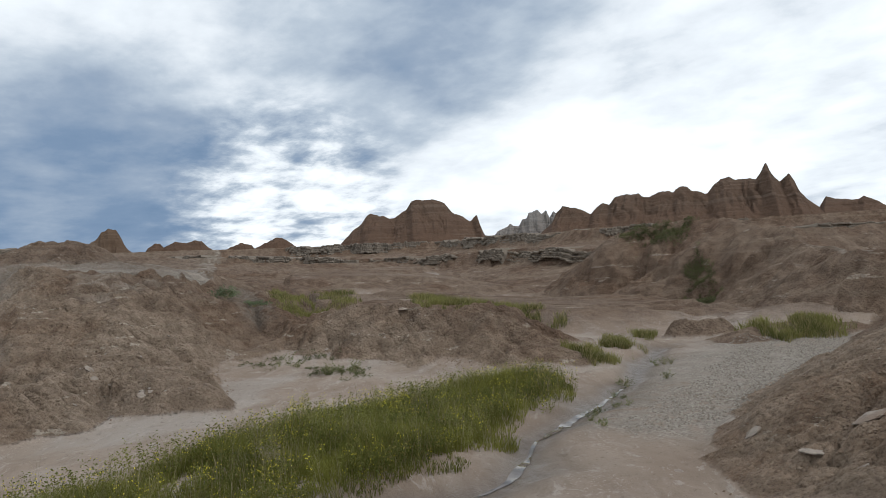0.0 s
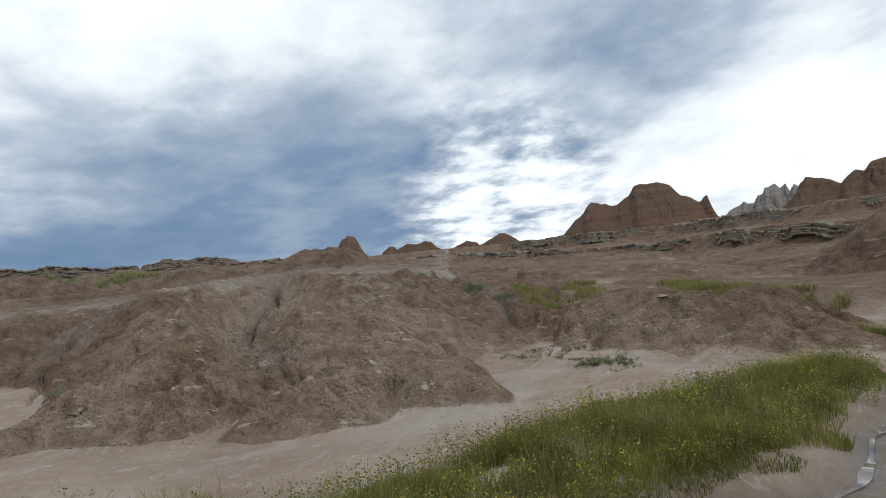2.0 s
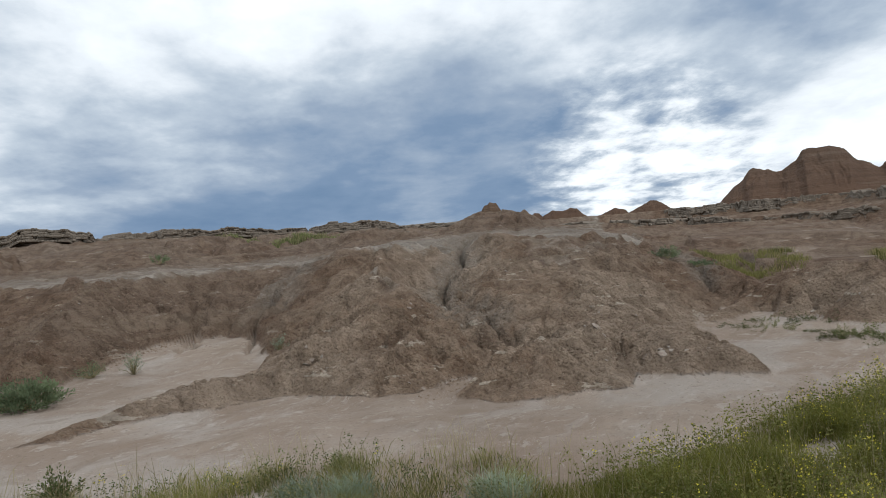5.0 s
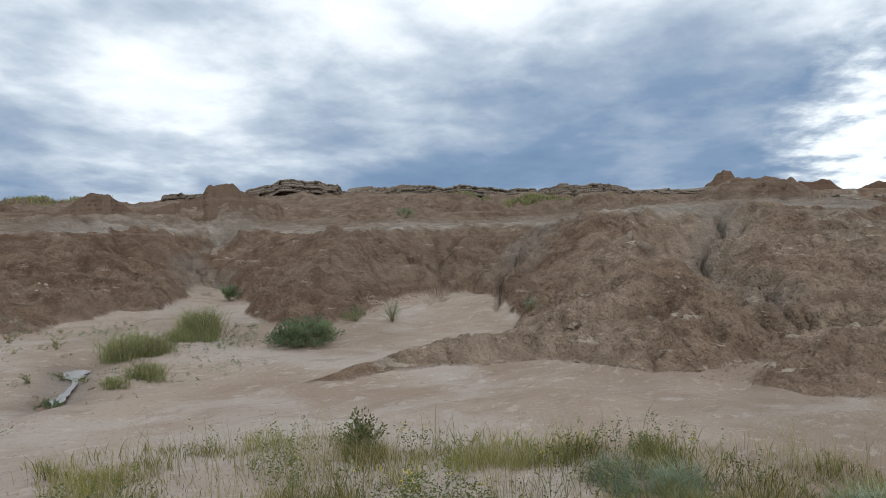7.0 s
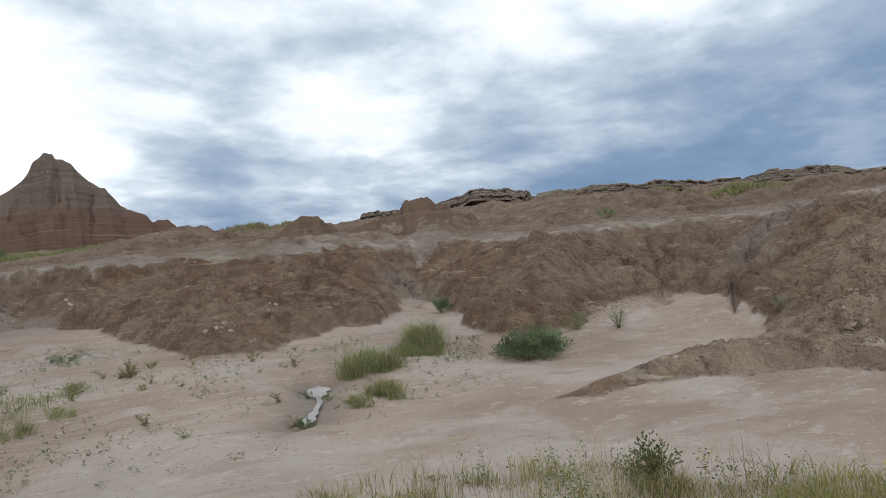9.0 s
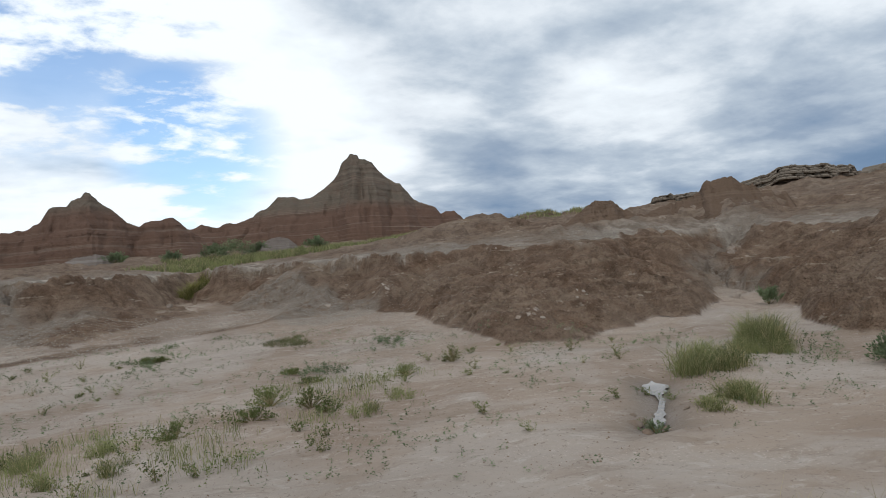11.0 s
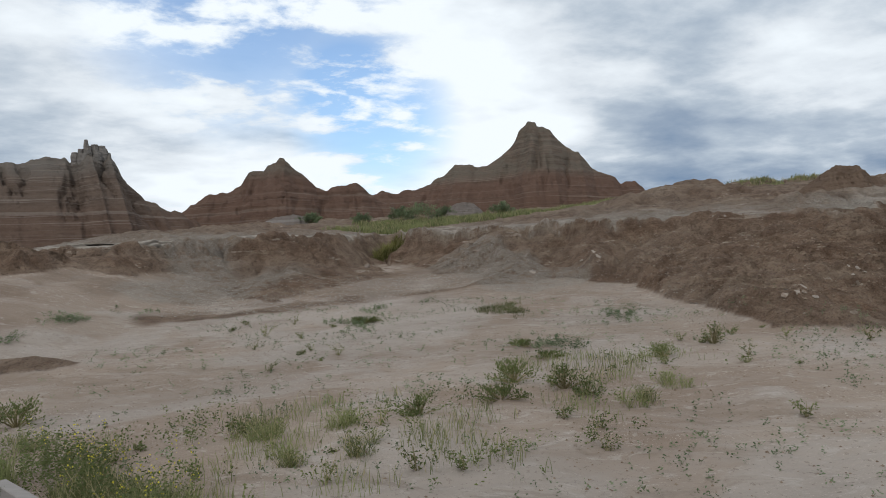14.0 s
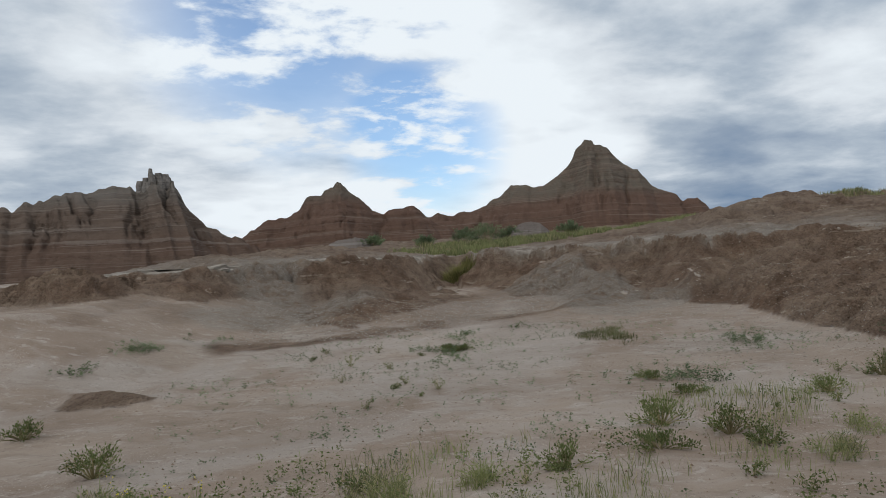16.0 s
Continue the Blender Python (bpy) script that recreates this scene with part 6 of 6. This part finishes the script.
r = np.random.default_rng(21)
stone(-1.65, 17.9, 0.3, pale, "pale weathered stone on the crest of the mound", r, "pale stones")
stone(3.28, 8.80, 0.50, pale, "pale grey stone on the clay slope", r, "pale stones")
stone(3.62, 6.39, 0.34, pale, "pale weathered stone on the clay slope", r, "pale stones")
stone(3.10, 5.67, 0.42, pale, "pale layered stone on the clay slope", r, "pale stones")
stone(3.00, 7.40, 0.22, pale, "flat pale stone on the clay slope", r, "pale stones")
stone(2.18, 7.06, 0.20, pale, "flat pale stone on the clay slope", r, "pale stones")
stone(3.09, 6.30, 0.22, pale, "flat pale stone on the clay slope", r, "pale stones")
for x, y, size in ((-11.3, 9.95, 0.34), (-11.0, 9.8, 0.3), (-10.8, 9.6, 0.36), (-10.5, 9.75, 0.25), (-6.7, 12.2, 0.5), (-6.3, 12.1, 0.35), (-5.2, 11.5, 0.5), (-4.9, 11.6, 0.35), (-8.8, 9.6, 0.3),
                   (-20.3, 2.5, 0.55), (-20.0, 2.3, 0.4), (-20.7, 2.4, 0.35), (-27.9, -2.1, 0.5), (-28.5, -2.3, 0.4), (-27.4, -0.5, 0.45), (-27.0, -0.3, 0.4), (-25.4, 3.0, 0.5), (-25.9, 3.3, 0.6),
                   (-26.5, 3.0, 0.4), (-21.7, 4.0, 0.4), (-3.1, 17.1, 0.36), (-2.2, 16.9, 0.28), (-4.4, 17.6, 0.35), (-6.2, 15.6, 0.4), (-7.4, 13.6, 0.4), (-10.6, 12.4, 0.5)):
    for k in range(4):
        stone(x + float(r.normal(0, 0.26)), y + float(r.normal(0, 0.16)), size * float(r.uniform(0.2, 0.5)), pale, "flat pale crusted stone in the clay", r, "pale stones")
SLOPES = [([(-13.5, 12.5), (-11.5, 9.6), (-9, 9.4), (-4.5, 11.6), (-6.2, 17), (-9, 19), (-13, 18)], 30), ([(-5, 18), (-2, 16.2), (1, 16.6), (1.6, 18.4), (-3, 19)], 10), ([(-21, 3), (-24, 0.8), (-29, 0), (-28, 3.8), (-23, 5)], 20),
          ([(3.4, 5.4), (3.6, 8), (6, 11), (8, 10.5), (6, 7)], 16), ([(-21.6, 9.4), (-18.4, 9.2), (-18, 11), (-20.6, 13)], 12)]
for poly, count in SLOPES:
    for px, py in scatter(r, poly, count, 0.2, 541):
        stone(px, py, float(r.uniform(0.05, 0.12)), pale, "small pale stone on the clay slope", r, "pale stones")
for x, y, size in ((-29.6, 11.7, 0.7), (-28.9, 11.3, 0.5), (-30.4, 12.3, 0.6), (-27.8, 10.9, 0.7), (-27.2, 10.6, 0.4), (-33.0, -7.9, 0.35), (-32.2, -8.0, 0.3), (-32.6, -7.6, 0.25)):
    stone(x, y, size, brown, "brown fallen rock in the gully", r, "fallen rocks")


def pebbles(poly, count, size, seed, label):
    """Loose pebbles: rough little octahedra, all in one mesh."""
    r = np.random.default_rng(seed)
    p = scatter(r, poly, count, 0.1, seed)
    z = heights(p[:, 0], p[:, 1])
    s = size * r.uniform(0.4, 1.4, count)
    base = np.array([(1, 0, 0), (0, 1, 0), (-1, 0, 0), (0, -1, 0), (0, 0, 0.8), (0, 0, -0.5)], float)
    V = base[None] * s[:, None, None] * r.uniform(0.6, 1.3, (count, 6, 1))
    a = r.uniform(0, 6.283, count)
    ca, sa = np.cos(a)[:, None], np.sin(a)[:, None]
    V = np.stack([V[..., 0] * ca - V[..., 1] * sa + p[:, 0, None], V[..., 0] * sa + V[..., 1] * ca + p[:, 1, None], V[..., 2] + z[:, None]], -1).reshape(-1, 3)
    f = np.array([(0, 1, 4), (1, 2, 4), (2, 3, 4), (3, 0, 4), (1, 0, 5), (2, 1, 5), (3, 2, 5), (0, 3, 5)])
    F = (np.arange(count)[:, None, None] * 6 + f[None]).reshape(-1, 3)
    return stuff("pebbles", mesh_np("pebbles", V, None, F, CRUMB if "clay" in label else PEBBLE), label, "gravel")


def pebble_material(name, dark, light):
    k = Mat(name, 0.9, 0.2)
    return k.done(k.mix(k.random(True), dark, light), k.bump(k.noise(60, 4), 0.4, 0.01))


PEBBLE = pebble_material("pebbles", (0.16, 0.132, 0.106), (0.35, 0.31, 0.26))
CRUMB = pebble_material("clay_crumbs", (0.14, 0.092, 0.062), (0.25, 0.188, 0.136))
pebbles([(1.8, 8.6), (3.4, 12), (6.4, 17.5), (9.4, 18), (5.8, 12.4), (3.2, 8.8)], 9000, 0.019, 601, "grey gravel beside the stream")
pebbles([(-27, -12), (-22.5, -10.6), (-22.6, -7.4), (-27, -3.4), (-31, -4)], 5460, 0.019, 603, "grey gravel fan below the western bank")
pebbles([(-12.6, 21.5), (-10.6, 17.5), (-11, 14.2), (-12.6, 15), (-13.4, 19)], 1183, 0.016, 605, "loose gravel in the mound's gully")
pebbles([(-24, 17), (-14.5, 19.5), (-12, 23.5), (-18, 26), (-26, 22)], 1872, 0.019, 607, "loose gravel on the upland top")
pebbles([(-14, 12.4), (-17.6, 11.2), (-20.6, 14), (-17.5, 17.5), (-14.8, 15)], 1040, 0.016, 609, "loose gravel in the clay gully")
pebbles([(-13.8, 13), (-11.4, 9), (-8.2, 9), (-4, 11.4), (-6, 18.5), (-9.5, 20.5), (-13, 19)], 7000, 0.022, 615, "loose crumbs of brown clay on the big mound")
pebbles([(-5, 18.5), (-2.4, 16.2), (0.8, 14.8), (2, 16.2), (1, 19)], 2000, 0.022, 617, "loose crumbs of brown clay on the low mound")
pebbles([(2.2, 6.2), (3.4, 8.8), (6, 12), (8, 11), (6, 5)], 2600, 0.02, 619, "loose crumbs of brown clay on the slope beside the walk")
pebbles([(-19.2, 2), (-21, 6.2), (-24, 8.2), (-28, 7), (-29, 1), (-25, 0.4)], 4000, 0.024, 621, "loose crumbs of brown clay on the western slope")
pebbles([(-16.4, 8), (-17.6, 12), (-20.8, 17), (-21.6, 12), (-20, 8.4)], 2600, 0.024, 623, "loose crumbs of brown clay under the bank")
pebbles(SANDFLAT, 2600, 0.013, 613, "scattered brown crumbs of clay on the sandy flat")
pebbles([(-20, 2), (-29, 2), (-30, -4), (-24, -4), (-19, -2)], 4680, 0.014, 611, "loose gravel on the western slope")


# ---------------------------------------------------------------- water
def water(name, line, width, lift, seed, label, level=False):
    pts = [np.array(p, float) for p in line]
    run = [0.0]
    for p, q in zip(pts, pts[1:]):
        run.append(run[-1] + float(np.hypot(*(q - p))))
    n = max(12, int(run[-1] / 0.08))
    s = np.linspace(0, run[-1], n)
    P = np.stack([np.interp(s, run, [p[i] for p in pts]) for i in range(2)], 1)
    d = np.gradient(P, axis=0)
    d /= np.linalg.norm(d, axis=1)[:, None] + 1e-9
    out = np.stack([d[:, 1], -d[:, 0]], 1)
    w = width * np.clip(0.6 + 0.8 * fbm(s * 1.9, s * 0, 3, seed), 0.12, 1.6) * np.minimum(step(s, 0, 0.3), step(s, run[-1], run[-1] - 0.3)) + 0.01
    cols = []
    flat = heights(P[:, 0], P[:, 1])
    flat = np.convolve(np.pad(flat, 20, "edge"), np.ones(41) / 41, "valid")
    for f in (-1, -0.4, 0.4, 1):
        q = P + out * (w * f)[:, None]
        cols.append(np.stack([q[:, 0], q[:, 1], (flat if level else heights(q[:, 0], q[:, 1])) + lift], 1))
    V = np.stack(cols, 1)
    idx = np.arange(n * 4).reshape(n, 4)
    F = np.stack([idx[:-1, :-1], idx[:-1, 1:], idx[1:, 1:], idx[1:, :-1]], -1).reshape(-1, 4)
    return tagged(new(name, mesh_np(name, V.reshape(-1, 3), F, None, WATER, True)), label, "water", kind="structure")


water("stream_water", [(2.9, 13.4), (2.18, 11.75), (1.45, 10.35), (0.95, 9.2), (0.74, 8.2), (0.55, 7.5), (0.1, 7.0)], 0.042, 0.008, 701, "thin trickle of muddy water in the wash")
water("puddle_water", [(-15.5, 3.05), (-14.9, 2.85), (-14.3, 2.7), (-13.7, 2.42), (-13.1, 2.12)], 0.24, 0.034, 703, "shallow puddle of muddy water on the sand", True)
for x, y, size in ((-13.45, 2.1, 0.16), (-13.2, 2.25, 0.12), (-13.3, 1.95, 0.2), (-13.6, 2.05, 0.1), (-13.05, 2.0, 0.14), (-13.7, 2.75, 0.1)):
    stone(x, y, size, brown, "small dark stone beside the puddle", r, "stones beside the puddle")


# ---------------------------------------------------------------- boardwalk
def board(name, size, mat, parent, m, bevel=0.006):
    bm = bmesh.new()
    bmesh.ops.create_cube(bm, size=1.0, matrix=Matrix.Diagonal((*size, 1)))
    bmesh.ops.bevel(bm, geom=list(bm.edges), offset=bevel, segments=1, affect="EDGES")
    me = bpy.data.meshes.new(name)
    bm.to_mesh(me)
    bm.free()
    me.materials.append(mat)
    ob = new(name, me)
    ob.parent, ob.matrix_world = parent, m
    return ob


DECK_Z, DECK_W = 0.10, 1.7
DECK = [(3.0, -0.6), (0.4, -0.25), (-2.7, -0.35), (-5.3, -0.95), (-7.2, -2.1), (-8.5, -3.2), (-10.2, -5.0), (-11.05, -6.2), (-11.6, -7.4), (-12.0, -9.0)]
walkway = tagged(new("boardwalk"), "weathered grey wooden boardwalk with a raised edge board", "boardwalk")
pts = [np.array(p) for p in DECK]
run = [0.0]
for p, q in zip(pts, pts[1:]):
    run.append(run[-1] + float(np.hypot(*(q - p))))
plank = None
for s in np.arange(0.1, run[-1], 0.148):
    x, y = (float(np.interp(s, run, [p[i] for p in pts])) for i in range(2))
    x2, y2 = (float(np.interp(min(s + 0.3, run[-1]), run, [p[i] for p in pts])) for i in range(2))
    x0, y0 = (float(np.interp(max(s - 0.3, 0), run, [p[i] for p in pts])) for i in range(2))
    turn = math.degrees(math.atan2(y2 - y0, x2 - x0))
    m = pose(x, y, DECK_Z - 0.019, 0, 0, turn)
    if plank is None:
        plank = board("plank", (0.14, DECK_W, 0.038), WOOD, walkway, m, 0.004)
    else:
        ob = new("plank", plank.data)
        ob.parent, ob.matrix_world = walkway, m
for sign, name in ((1, "edge_board"), (-1, "edge_board")):
    for i in range(len(pts) - 1):
        d = pts[i + 1] - pts[i]
        L = float(np.hypot(*d))
        nrm = np.array([d[1], -d[0]]) / L * sign
        c = (pts[i] + pts[i + 1]) / 2 + nrm * (DECK_W / 2 - 0.05)
        board(name, (L + 0.05, 0.09, 0.09), WOOD, walkway, pose(c[0], c[1], DECK_Z + 0.047, 0, 0, math.degrees(math.atan2(d[1], d[0]))))
for i in range(len(pts) - 1):
    d = pts[i + 1] - pts[i]
    L = float(np.hypot(*d))
    for off in (-0.6, 0.6):
        nrm = np.array([d[1], -d[0]]) / L * off
        c = (pts[i] + pts[i + 1]) / 2 + nrm
        board("joist", (L, 0.05, 0.14), WOOD, walkway, pose(c[0], c[1], DECK_Z - 0.11, 0, 0, math.degrees(math.atan2(d[1], d[0]))))
        for e in (pts[i], pts[i + 1]):
            g = float(heights([e[0] + nrm[0]], [e[1] + nrm[1]])[0])
            board("post", (0.09, 0.09, 0.5), WOOD, walkway, pose(e[0] + nrm[0], e[1] + nrm[1], DECK_Z - 0.05 - 0.25))
